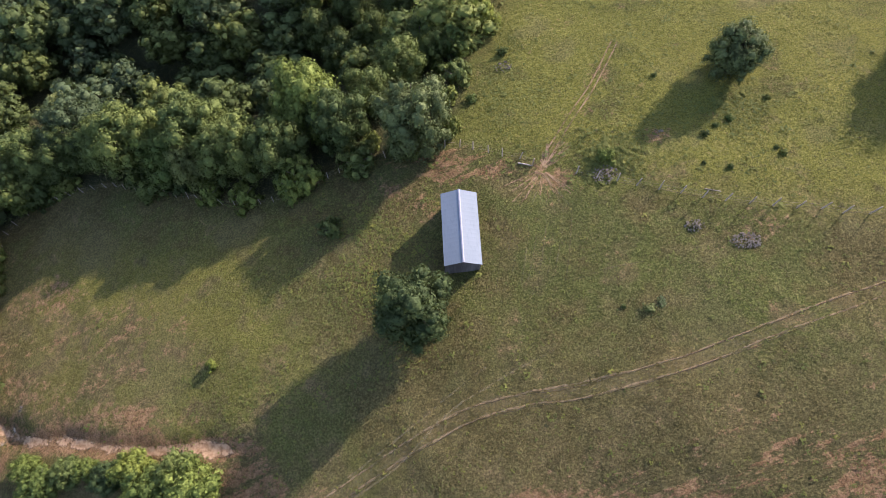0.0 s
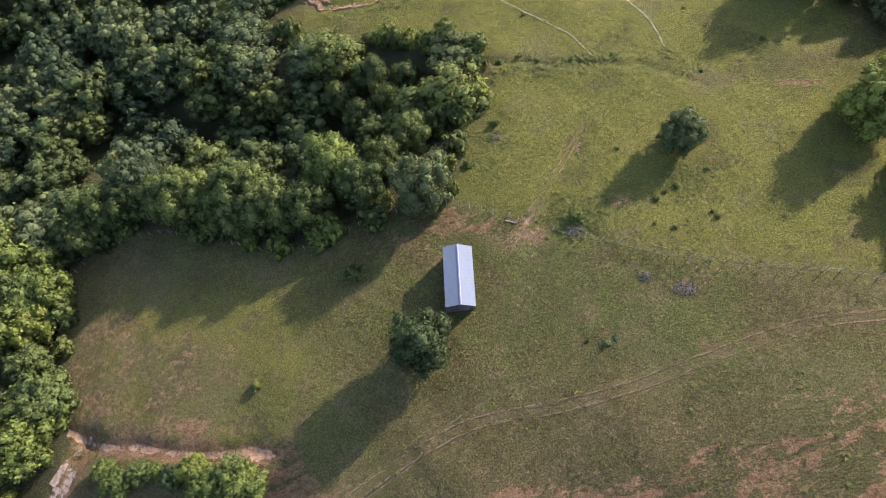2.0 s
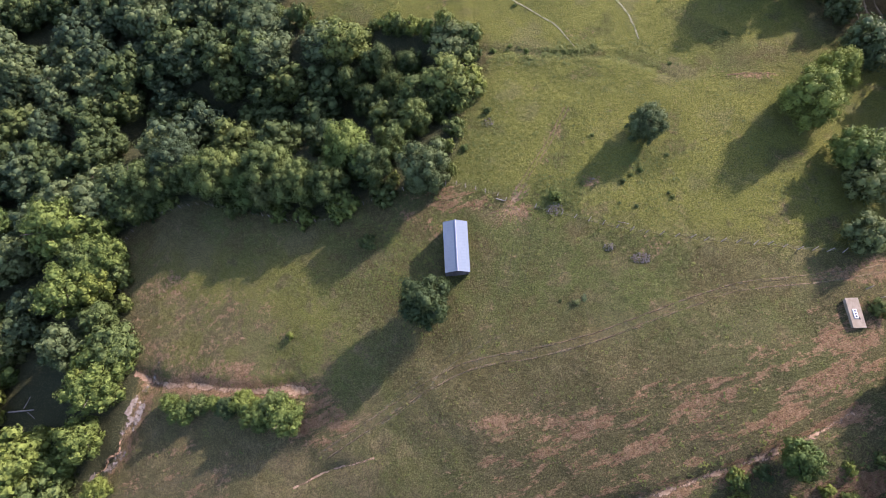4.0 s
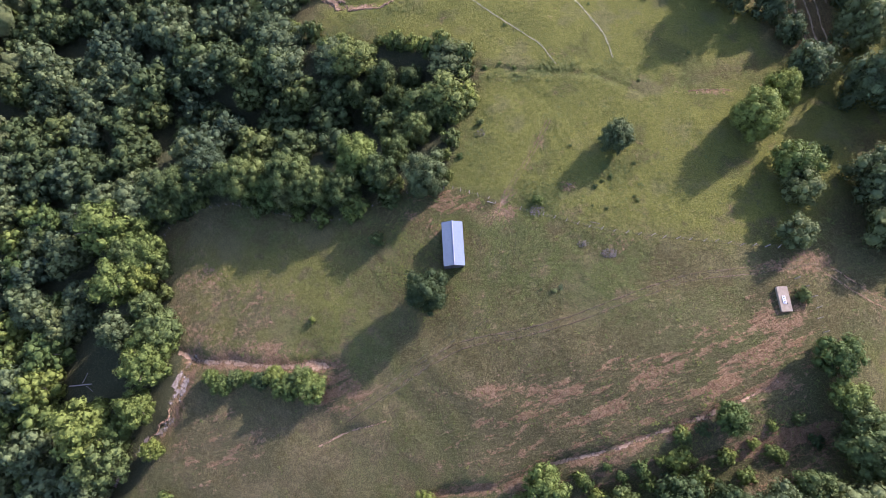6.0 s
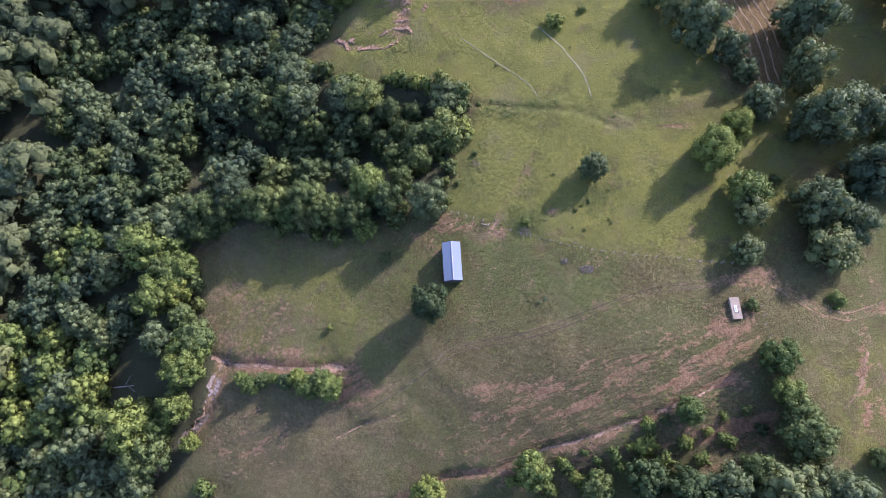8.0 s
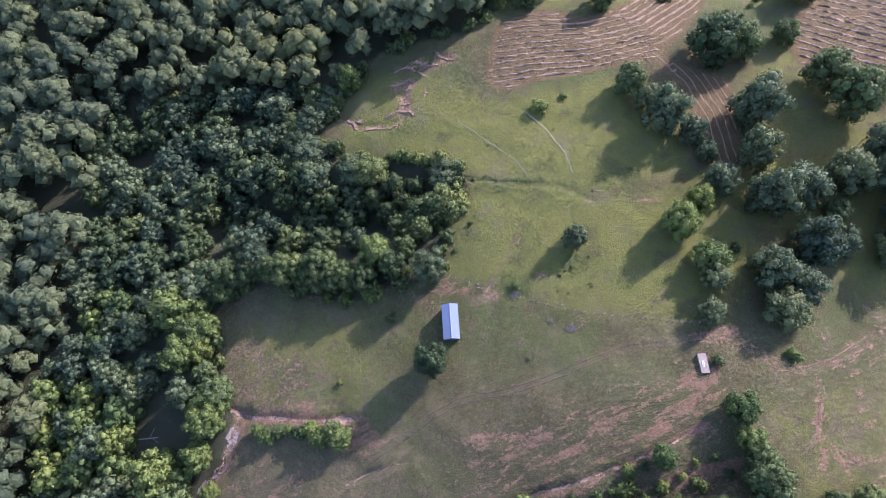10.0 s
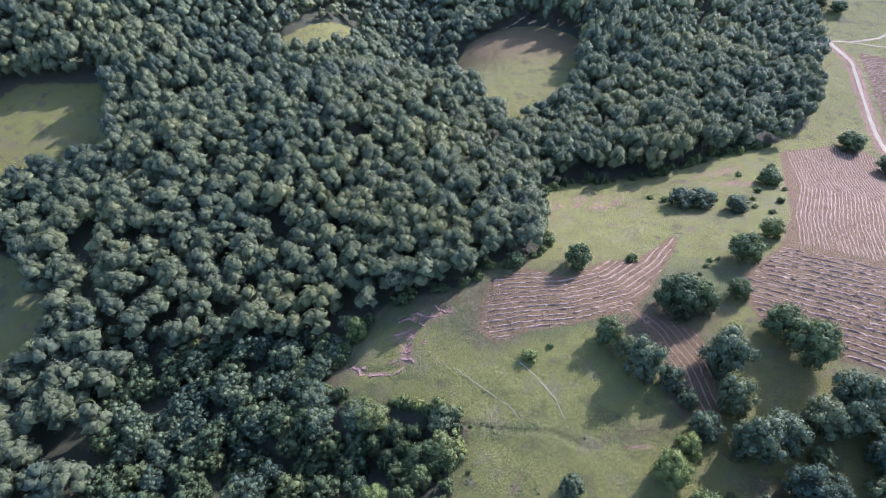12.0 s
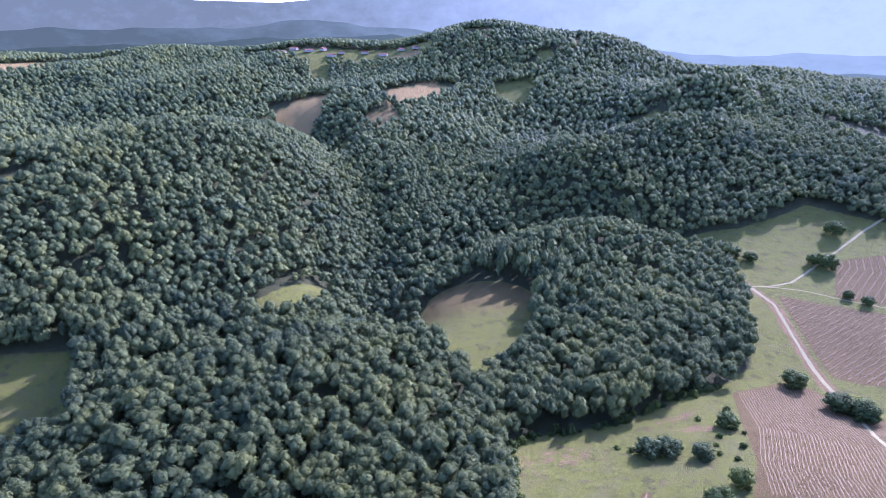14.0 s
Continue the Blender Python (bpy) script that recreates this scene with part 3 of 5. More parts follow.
def build_ground():
    ax, ay = axis(-76, 106, -245, 380, 4400), axis(-32, 122, -60, 430, 4400)
    gx, gy = np.meshgrid(ax, ay)
    x, y = gx.ravel(), gy.ravel()
    z = ground_z(x, y)
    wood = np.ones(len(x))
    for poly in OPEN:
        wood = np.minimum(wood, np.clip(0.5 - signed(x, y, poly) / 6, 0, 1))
    # partial forest-floor tone darkens the ground where the grove's shade falls
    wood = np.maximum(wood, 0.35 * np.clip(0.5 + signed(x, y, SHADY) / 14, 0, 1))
    hay = np.zeros(len(x))
    for poly in HAY + [ROUND]:
        k = 1.0
        # tan tone grows northwards and also carries the forest's shadow on this clearing
        if poly is ROUND:
            k = 0.18 + 0.40 * np.clip((y - 300) / 60, 0, 1)
        hay = np.maximum(hay, k * np.clip(0.5 + signed(x, y, poly) / 3, 0, 1))
    soil = np.zeros(len(x))
    for cx, cy, a, b, turn, k in EARTH + EARTH_B + EARTH_C + EARTH_D:
        c, s = math.cos(radians(turn)), math.sin(radians(turn))
        u, v = ((x - cx) * c + (y - cy) * s) / a, ((y - cy) * c - (x - cx) * s) / b
        soil = np.maximum(soil, min(1.0, 1.45 * k) * np.clip(1.6 - np.hypot(u, v), 0, 1))
    for pts, wide, k in ((GULLY_N, 1.2, 0.8), (GULLY_S, 1.8, 0.7), (RAVINE, 1.0, 0.7), (TRACK, 1.6, 0.06), (TRACK_E, 2.0, 0.28), (FOOT, 0.9, 0.2), (ROAD, 3.5, 0.9)):
        soil = np.maximum(soil, k * np.clip(1.7 - line_distance(x, y, pts) / wide, 0, 1))
    rough = np.zeros(len(x))
    for cx, cy, a, b, turn, k in SLOPES:
        c, s = math.cos(radians(turn)), math.sin(radians(turn))
        u, v = ((x - cx) * c + (y - cy) * s) / a, ((y - cy) * c - (x - cx) * s) / b
        rough = np.maximum(rough, k * np.exp(-(u * u + v * v) ** 2))
    straw = np.zeros(len(x))
    for poly in STRAW:
        straw = np.maximum(straw, np.clip(0.5 + signed(x, y, poly) / 8, 0, 1))
    dry = 0.35 * np.exp(-(((x - 98) / 28) ** 2 + ((y - 2) / 26) ** 2)) + np.exp(-(((x - 28) / 30) ** 2 + ((y + 4) / 13) ** 2)) + 0.4 * np.exp(-(((x + 42) / 18) ** 2 + ((y - 16) / 9) ** 2)) + 0.8 * np.exp(-(((x + 36) / 30) ** 2 + ((y + 10) / 20) ** 2)) - 0.7 * np.exp(-(((x - 30) / 50) ** 2 + ((y - 70) / 30) ** 2))
    lush = np.clip(0.5 + signed(x, y, UPPER) / 12, 0, 1)
    lush = np.maximum(lush, 0.8 * np.clip(0.5 + signed(x, y, MIDSLOPE) / 9, 0, 1))
    lush = np.maximum(lush, 0.7 * np.clip(0.5 + signed(x, y, GROVE) / 8, 0, 1))
    lush = np.maximum(lush, 0.85 * np.clip((y - 120) / 20, 0, 1))
    lush = np.maximum(lush, 0.62 * np.clip(0.5 + signed(x, y, WEST_MEADOW) / 14, 0, 1))
    lush = np.maximum(lush, 0.62 * np.clip(0.5 + signed(x, y, EAST_MEADOW) / 6, 0, 1))
    for poly in LUSH:
        lush = np.maximum(lush, np.clip(0.5 + signed(x, y, poly) / 10, 0, 1))
    i = np.arange(len(x)).reshape(gx.shape)
    faces = np.stack([i[:-1, :-1], i[:-1, 1:], i[1:, 1:], i[1:, :-1]], -1).reshape(-1, 4)
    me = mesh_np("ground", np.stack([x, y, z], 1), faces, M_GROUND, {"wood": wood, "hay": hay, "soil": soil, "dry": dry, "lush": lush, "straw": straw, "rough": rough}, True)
    return tagged(new("ground", me), "hilly pasture and forest floor with worn earth", "ground", kind="structure")


ground = build_ground()


def draped(name, pts, wide, mat, label, lift=0.012, step=0.7, wobble=0.12, offset=0.0, seed=1):
    """A strip of worn ground along a line on the land."""
    rng = np.random.default_rng(seed)
    p = np.array(pts, float)
    seg = np.hypot(*np.diff(p, axis=0).T)
    s = np.concatenate([[0], np.cumsum(seg)])
    t = np.arange(0, s[-1], step)
    k = np.ones(9) / 9
    xy = np.stack([np.interp(t, s, p[:, 0]), np.interp(t, s, p[:, 1])], 1)
    w = max(3, int(3.0 / step)) | 1
    if len(xy) > 2 * w:
        pad = np.pad(xy, ((w, w), (0, 0)), "edge")
        xy = np.stack([np.convolve(pad[:, c], np.ones(w) / w, "same")[w:-w] for c in (0, 1)], 1)
    d = np.gradient(xy, axis=0)
    d /= np.linalg.norm(d, axis=1)[:, None] + 1e-9
    nrm = np.stack([-d[:, 1], d[:, 0]], 1)
    n = len(xy)
    mid = xy + nrm * (offset + np.convolve(rng.normal(0, wobble, n + 8), k, "valid")[:n, None])
    half = wide / 2 * (1 + 0.35 * np.convolve(rng.normal(0, 1, n + 8), k, "valid")[:n])
    cols, across = [], (-1, -0.5, 0, 0.5, 1)
    for a in across:
        q = mid + nrm * (a * half)[:, None]
        cols.append(np.column_stack([q, ground_z(q[:, 0], q[:, 1]) + lift + 0.02 * (1 - abs(a))]))
    v = np.stack(cols, 1).reshape(-1, 3)
    i = np.arange(n * 5).reshape(n, 5)
    f = np.stack([i[:-1, :-1], i[:-1, 1:], i[1:, 1:], i[1:, :-1]], -1).reshape(-1, 4)[:, ::-1]
    m = np.tile(np.array([0.0, 0.62, 0.9, 0.62, 0.0]), n)
    return tagged(new(name, mesh_np(name, v, f, mat, {"mid": m}, True)), label, name.replace("_", " "), kind="structure")


draped("track", TRACK, 3.0, M_BAND, "wide faintly worn farm track across the pasture", seed=50, lift=0.02, wobble=0.3)
draped("track", TRACK[4:], 0.34, M_TRACK, "pale wheel rut worn into the pasture", offset=0.62, seed=2, lift=0.035, wobble=0.2)
draped("track", TRACK[4:], 0.34, M_TRACK, "pale wheel rut worn into the pasture", offset=-0.62, seed=3, lift=0.035, wobble=0.2)
# narrow dark strips paint the shadow along the edge of each rut
draped("track", TRACK[4:12], 0.16, M_RUT_SHADE, "dark groove of a wheel rut, its shade put in the colour", offset=-0.80, seed=51, lift=0.05, wobble=0.2)
draped("track", TRACK[6:14], 0.14, M_RUT_SHADE, "dark groove of a wheel rut, its shade put in the colour", offset=0.46, seed=52, lift=0.05, wobble=0.2)
draped("track", [(-12, -1.2), (-4, 4.2), (0.9, 9.4), (6.5, 12.6), (12, 15.2)], 0.35, M_FAINT, "faint wheel rut leaving the farm track", seed=53, lift=0.03)
draped("track", [(-11, 1.8), (-5, 6.2), (0.5, 10.4), (5, 13.8)], 0.35, M_FAINT, "faint wheel rut leaving the farm track", seed=54, lift=0.03)
draped("track", TRACK_E, 3.6, M_BAND, "wide reddish farm track", seed=55, lift=0.02, wobble=0.3)
draped("track", TRACK_E, 0.45, M_RUT, "reddish wheel rut of a farm track", offset=0.8, seed=4, lift=0.03)
draped("track", TRACK_E, 0.45, M_RUT, "reddish wheel rut of a farm track", offset=-0.8, seed=5, lift=0.03)
draped("path", FOOT, 0.24, M_TRAIL, "bare footpath up the meadow", offset=0.35, seed=6, lift=0.03)
draped("path", FOOT, 0.24, M_TRAIL, "bare footpath up the meadow", offset=-0.35, seed=16, lift=0.03)
_fan = np.random.default_rng(9)
for k in range(44):
    a = radians(-165 + k * 4.6 + _fan.uniform(-4, 4)) if k < 26 else radians(34 + (k - 26) * 3.0)
    q = _fan.uniform(1.8, 5.2)
    bend = _fan.uniform(-1.2, 1.2)
    draped("path", [(11.3 + math.cos(a) * 0.5, 35.9 + math.sin(a) * 0.5), (11.3 + math.cos(a) * q * 0.5 + bend * 0.4, 35.9 + math.sin(a) * q * 0.5), (11.3 + math.cos(a) * q + bend, 35.9 + math.sin(a) * q)], 0.15, M_TRAIL, "thin cattle trail fanning out from the gateway", seed=40 + k, lift=0.025, step=0.5)
_wash = np.random.default_rng(31)
for k in range(9):  # sand of the gully's wash
    x, y = -52.3 - 0.5 * k + _wash.uniform(-1.2, 1.2), 9.4 - 1.9 * k
    draped("eroded_bank", [(x + 0.6, y + 1.8), (x, y), (x - 0.9, y - 1.8)], _wash.uniform(1.0, 2.4), M_WASH, "pale sand washed out below the gully", seed=120 + k, lift=0.06, step=0.4, wobble=0.6)
draped("path", [(82.9, 7.6), (81.2, 4.3), (80.4, 1.5), (78.4, -1.0)], 1.0, M_RUT, "worn hollow trodden into the slope", seed=131, lift=0.04, wobble=0.4)
draped("path", [(84.4, 5.3), (84.6, 1.5), (85.2, -2.5), (87.0, -6.5)], 0.3, M_TRAIL, "thin cattle trail down the slope", seed=132, lift=0.04)
draped("path", [(81.0, 2.0), (78.6, -0.8), (76, -3), (74.3, -4.2)], 0.3, M_TRAIL, "thin cattle trail down the slope", seed=133, lift=0.04)
draped("path", [(12.9, 21.7), (15.5, 22.7), (17.7, 23.2), (21.1, 23.6)], 0.3, M_FAINT, "faint worn streak in the turf", seed=134, lift=0.03)
for k in range(9):
    x = 6.2 + k * 0.9
    draped("path", [(10.6 + k * 0.12, 34.6), (x + 0.8, 30.5), (x, 26.0), (x - 0.9, 21 + _wash.uniform(-2, 2))], 0.14, M_FAINT, "faint trodden line across the yard", seed=140 + k, lift=0.025, step=0.5)
draped("path", PATH_A, 0.5, M_WORN, "narrow worn path through short grass", seed=7, lift=0.03)
draped("path", PATH_B, 0.5, M_WORN, "narrow worn path through short grass", seed=8, lift=0.03)
draped("road", ROAD, 4.8, M_ROAD, "pale dirt road between mown fields", seed=9, step=2.0, lift=0.15)
draped("road", ROAD_B, 4.4, M_ROAD, "pale dirt road between mown fields", seed=10, step=2.0, lift=0.16)
draped("road", ROAD_C, 2.4, M_ROAD, "narrow dirt road between mown fields", seed=11, step=2.0, lift=0.17)
draped("path", [(14.9, 34.9), (19, 33.4), (24.6, 31.3), (28.4, 30), (33.5, 28.9), (41.3, 27.6), (48.3, 26.5), (55, 25.8), (62, 25.3)], 0.20, M_FAINT, "worn line of turf under the fence", seed=21, lift=0.02)
draped("eroded_bank", GULLY_N, 1.9, M_BROKEN, "bare pale clay floor of a gully", seed=12, lift=0.05, wobble=0.4)
draped("eroded_bank", GULLY_S, 1.8, M_WASH, "bare pale clay wash of a gully", seed=13, lift=0.05, wobble=0.7)
draped("eroded_bank", RAVINE[5:], 1.3, M_BROKEN, "bare clay lip of a bushy ravine", seed=14, lift=0.05, wobble=0.35)
draped("eroded_bank", CRACK, 0.6, M_BROKEN, "small bare crack in the turf", seed=17, lift=0.04, wobble=0.3)


def ledge(pts, high, back, label, seed, step=0.35, wobble=0.8):
    """A broken step of bare clay: a lumpy lip that falls steeply to the right of the line and runs out to the left."""
    rng = np.random.default_rng(seed)
    p = along(pts, step)
    n = len(p)
    k = np.ones(5) / 5
    p = p + np.stack([np.convolve(rng.normal(0, wobble, n + 4), k, "valid") for _ in (0, 1)], 1)
    d = np.gradient(p, axis=0)
    d /= np.linalg.norm(d, axis=1)[:, None] + 1e-9
    nrm = np.stack([-d[:, 1], d[:, 0]], 1)
    taper = np.minimum(1, np.minimum(np.arange(n), np.arange(n)[::-1]) / 3)
    lip = high * taper * (0.6 + 0.9 * np.clip(0.5 + np.convolve(rng.normal(0, 1.0, n + 4), k, "valid"), 0, 1.3))
    cols = []
    for a, z in ((1.0, -0.03), (0.6, 0.5), (0.2, 0.85), (0.0, 1.0), (-0.05, 0.85), (-0.10, 0.3), (-0.2, -0.1)):
        q = p + nrm * (a * back * (0.6 + 0.8 * rng.random(n)))[:, None]
        cols.append(np.column_stack([q, ground_z(q[:, 0], q[:, 1]) + (z * lip if z > 0 else z) + rng.normal(0, 0.02, n)]))
    v = np.stack(cols, 1).reshape(-1, 3)
    i = np.arange(n * 7).reshape(n, 7)
    f = np.stack([i[:-1, :-1], i[:-1, 1:], i[1:, 1:], i[1:, :-1]], -1).reshape(-1, 4)
    mid = np.tile(np.array([0.0, 0.42, 0.75, 1.0, 1.0, 1.0, 0.5]), n) * np.repeat(0.4 + 0.6 * taper, 7)
    return tagged(new("eroded_bank", mesh_np("eroded_bank", v, f, M_BANK, {"mid": mid})), label, "eroded bank", kind="structure")


def along(pts, step):
    p = np.array(pts, float)
    s = np.concatenate([[0], np.cumsum(np.hypot(*np.diff(p, axis=0).T))])
    t = np.arange(0, s[-1] + 0.01, step)
    return np.stack([np.interp(t, s, p[:, 0]), np.interp(t, s, p[:, 1])], 1)


draped("eroded_bank", [(48.5, 58.9), (53, 59.2), (57.6, 58.9)], 0.45, M_RUT, "bare reddish step in the meadow", seed=425, lift=0.05, wobble=0.3)
SCAR_STEPS = [[(-31, 97.7), (-26.2, 92.9), (-20.1, 92), (-13.9, 91.4), (-11.5, 93.3)], [(-17.6, 95.8), (-13.1, 96.6), (-7.8, 94.4)], [(-13, 98.4), (-9.1, 98.6)], [(-12.4, 101.4), (-9.2, 101.8)], [(-12, 103.8), (-8.6, 104.6)],
              [(-16.2, 107.6), (-11.6, 108.2), (-8, 105.9)], [(-15.4, 112), (-11.7, 113), (-8.1, 111.4), (-3.9, 108.6)], [(-10.4, 114.8), (-6.3, 113.8), (-0.9, 112.3)], [(-1.4, 116), (3.5, 112.7)], [(-27, 95.6), (-23.4, 94.6)], [(-5.6, 100.6), (-3.8, 102.4)]]
for k, pts in enumerate(SCAR_STEPS):
    ledge(pts, 0.24, 1.7, "broken step of bare clay washed out of the slope", 400 + k)
ledge([(-61, -8.2), (-57, -5), (-55.6, -1.5)], 0.3, 0.8, "washed pale clay step of a gully", 426)


# ---- trees ----
def unit(v):
    return v / (np.linalg.norm(v, axis=1)[:, None] + 1e-9)


def rhombic():
    """A rough ball of twelve four-sided faces."""
    v = np.array([(x, y, z) for x in (-1, 1) for y in (-1, 1) for z in (-1, 1)] + [(2, 0, 0), (-2, 0, 0), (0, 2, 0), (0, -2, 0), (0, 0, 2), (0, 0, -2)], float)
    f = []
    for a in (0, 1, 2):
        for b in range(a + 1, 3):
            for sa in (1, -1):
                for sb in (1, -1):
                    pa, pb = 8 + 2 * a + (sa < 0), 8 + 2 * b + (sb < 0)
                    c = [i for i in range(8) if v[i][a] == sa and v[i][b] == sb]
                    q = [pa, c[0], pb, c[1]]
                    n = np.cross(v[q[1]] - v[q[0]], v[q[2]] - v[q[0]])
                    f.append(q if n @ v[pa] > 0 else q[::-1])
    return v / np.linalg.norm(v, axis=1)[:, None], np.array(f)


BALL_V, BALL_F = rhombic()


def leaf_quads(rng, p, out, size, droop=0.34):
    n = len(p)
    nrm = out + droop * rng.normal(size=(n, 3))
    nrm /= np.linalg.norm(nrm, axis=1)[:, None]
    side = np.cross(nrm, rng.normal(size=(n, 3)))
    side /= np.linalg.norm(side, axis=1)[:, None] + 1e-9
    up = np.cross(nrm, side)
    q = (size * rng.uniform(0.6, 1.4, n))[:, None]
    return np.stack([p - side * q, p - up * q * 0.8 + nrm * q * 0.3, p + side * q * 0.9, p + up * q + nrm * q * 0.15], 1).reshape(-1, 3)


def crown(rng, leaves, lobes, leaf, tall=1.0):
    """Unit crown: boughs like uneven balls over a dome, each clothed in leaf sprays. Gives vertices, quads and which quads lie inside."""
    mids, radii = [], []
    for i in range(lobes):
        z = 1 - 1.72 * (i + 0.5) / lobes
        a = i * 2.39996 + rng.uniform(-0.5, 0.5)
        w = math.sqrt(max(0.02, 1 - z * z)) ** (0.75 if z < 0 else 1.0)
        reach = rng.uniform(0.46, 0.92)
        mids.append((math.cos(a) * w * reach, math.sin(a) * w * reach, z * tall * reach))
        radii.append(rng.uniform(0.11, 0.28))
    mids.append((0, 0, -0.1 * tall))
    radii.append(0.58)
    mids, radii = np.array(mids), np.array(radii)
    pick = rng.choice(len(mids), leaves * 2, p=radii ** 2 / (radii ** 2).sum())
    d = rng.normal(size=(leaves * 2, 3))
    d /= np.linalg.norm(d, axis=1)[:, None]
    p = mids[pick] + d * (radii[pick] * rng.uniform(0.78, 1.36, leaves * 2))[:, None]
    gap = np.linalg.norm(p[:, None] - mids[None], axis=2) / radii[None]
    gap[np.arange(len(p)), pick] = 9
    keep = np.flatnonzero(gap.min(1) > 0.75)[:leaves]
    v = leaf_quads(rng, p[keep], d[keep] + np.array([0, 0, 0.15]), leaf)
    n = len(v)
    whose = np.concatenate([np.repeat(pick[keep], 4), np.repeat(np.arange(len(mids)), 14)])
    stir = np.concatenate([np.repeat(0.62 * rng.normal(size=(n // 4, 3)), 4, axis=0), np.zeros((14 * len(mids), 3))])
    balls = [c + BALL_V * (r * 0.80 * rng.uniform(0.80, 1.08, (14, 1))) for c, r in zip(mids, radii)]
    f = np.concatenate([np.arange(n).reshape(-1, 4)] + [BALL_F + n + 14 * k for k in range(len(balls))])
    inner = np.arange(len(f)) >= n // 4
    v = np.concatenate([v] + balls)
    nrm = 0.75 * unit(v - mids[whose]) + 0.35 * unit(v) + stir
    return v, f, inner, unit(nrm)


def tree_kind(name, seed, leaves, leaf, tall, mat, label, bush=False, lobes=46):
    """One model tree at the origin, of crown radius 1."""
    rng = np.random.default_rng(seed)
    root = new(name)
    v, f, inner, nrm = crown(rng, leaves, lobes if not bush else 12, leaf, tall)
    lift = 0.74 * tall if not bush else 0.45 * tall
    v = v * np.array([1, 1, 0.92]) + np.array([0, 0, lift])
    v[:, 2] = np.maximum(v[:, 2], 0.03 + 0.1 * rng.random(len(v)))
    part("crown", mesh_np("crown", v, f, mat, None, True, inner, nrm), root)
    tv, tf = tube_np([(0, 0, -0.12), (0.01, 0.01, 0.15), (0.03, -0.01, 0.6 * tall), (0.02, 0.03, 1.25 * tall if not bush else 0.6 * tall)], (0.075, 0.055, 0.04, 0.012), 7)
    for k in range(6):
        a = k * 1.05 + rng.uniform(-0.3, 0.3)
        z0 = rng.uniform(0.25, 0.8) * (tall if not bush else 0.4)
        w = rng.uniform(0.45, 0.75)
        lv, lf = tube_np([(0.02, 0, z0), (math.cos(a) * w * 0.5, math.sin(a) * w * 0.5, z0 + 0.22), (math.cos(a) * w, math.sin(a) * w, z0 + 0.5)], (0.03, 0.02, 0.006), 5)
        tf += [tuple(i + len(tv) for i in q) for q in lf]
        tv += lv
    part("trunk", mesh_np("trunk", tv, tf, M_BARK, None, True), root)
    return tagged(root, label, "bush" if bush else "tree")


KINDS = [
    tree_kind("broadleaf_tree", 1, 3600, 0.052, 1.0, M_LEAF, "dense round-crowned green broadleaf tree in pasture"),
    tree_kind("broadleaf_tree", 2, 3600, 0.052, 1.12, M_LEAF_DARK, "dense domed dark green broadleaf tree"),
    tree_kind("broadleaf_tree", 3, 3600, 0.052, 0.95, M_LEAF_BRIGHT, "fresh yellow-green leafy broadleaf tree"),
    tree_kind("broadleaf_tree", 4, 3600, 0.052, 1.05, M_LEAF_GREY, "grey-green broadleaf tree with clumped foliage"),
    tree_kind("broadleaf_tree", 5, 3600, 0.052, 1.2, M_LEAF, "tall green broadleaf tree at the wood's edge"),
    tree_kind("broadleaf_tree", 6, 3600, 0.052, 0.9, M_LEAF_GREY, "broad grey-green tree with an uneven crown"),
]
FINE = [  # seen from nearby
    tree_kind("broadleaf_tree", 21, 9000, 0.034, 1.1, M_LEAF_DARK, "dense dark green broadleaf tree standing alone beside the barn", lobes=64),
    tree_kind("broadleaf_tree", 22, 9000, 0.034, 1.0, M_LEAF_GREY, "dense grey-green broadleaf tree standing alone in pasture", lobes=64),
    tree_kind("broadleaf_tree", 23, 9000, 0.034, 1.0, M_LEAF_BRIGHT, "dense fresh green broadleaf tree in pasture", lobes=60),
    tree_kind("broadleaf_tree", 24, 9000, 0.034, 1.1, M_LEAF, "dense green broadleaf tree over the pasture fence", lobes=60),
]
INNER = [
    tree_kind("broadleaf_tree", 7, 1600, 0.074, 1.05, M_LEAF_BRIGHT, "green broadleaf tree inside the wood"),
    tree_kind("broadleaf_tree", 8, 1600, 0.074, 1.15, M_LEAF_GREY, "grey-green broadleaf tree inside the wood"),
    # leaf colour darkened to carry the deep shade of the north wood
    tree_kind("broadleaf_tree", 9, 1600, 0.074, 1.0, M_LEAF_DARK, "broadleaf tree inside the wood, leaves darkened for its shade"),
]
BUSH = [
    tree_kind("bush", 11, 380, 0.12, 0.8, M_LEAF, "low dark green bush in rough grass", True),
    tree_kind("bush", 12, 380, 0.12, 0.7, M_LEAF_BRIGHT, "low bright green leafy bush", True),
    tree_kind("bush", 13, 260, 0.10, 0.6, M_LEAF_GREY, "sparse grey-green shrub in open pasture", True),
]


def plant(model, x, y, r, stretch=1.0, group=""):
    m = copy_thing(model, Matrix.Translation((x, y, gz(x, y) - 0.05)) @ Matrix.Rotation((x * 7.3 + y * 3.1) % 6.28, 4, "Z"))
    m.scale = (r, r, r * stretch)
    if group:
        m["group"] = group
    return m


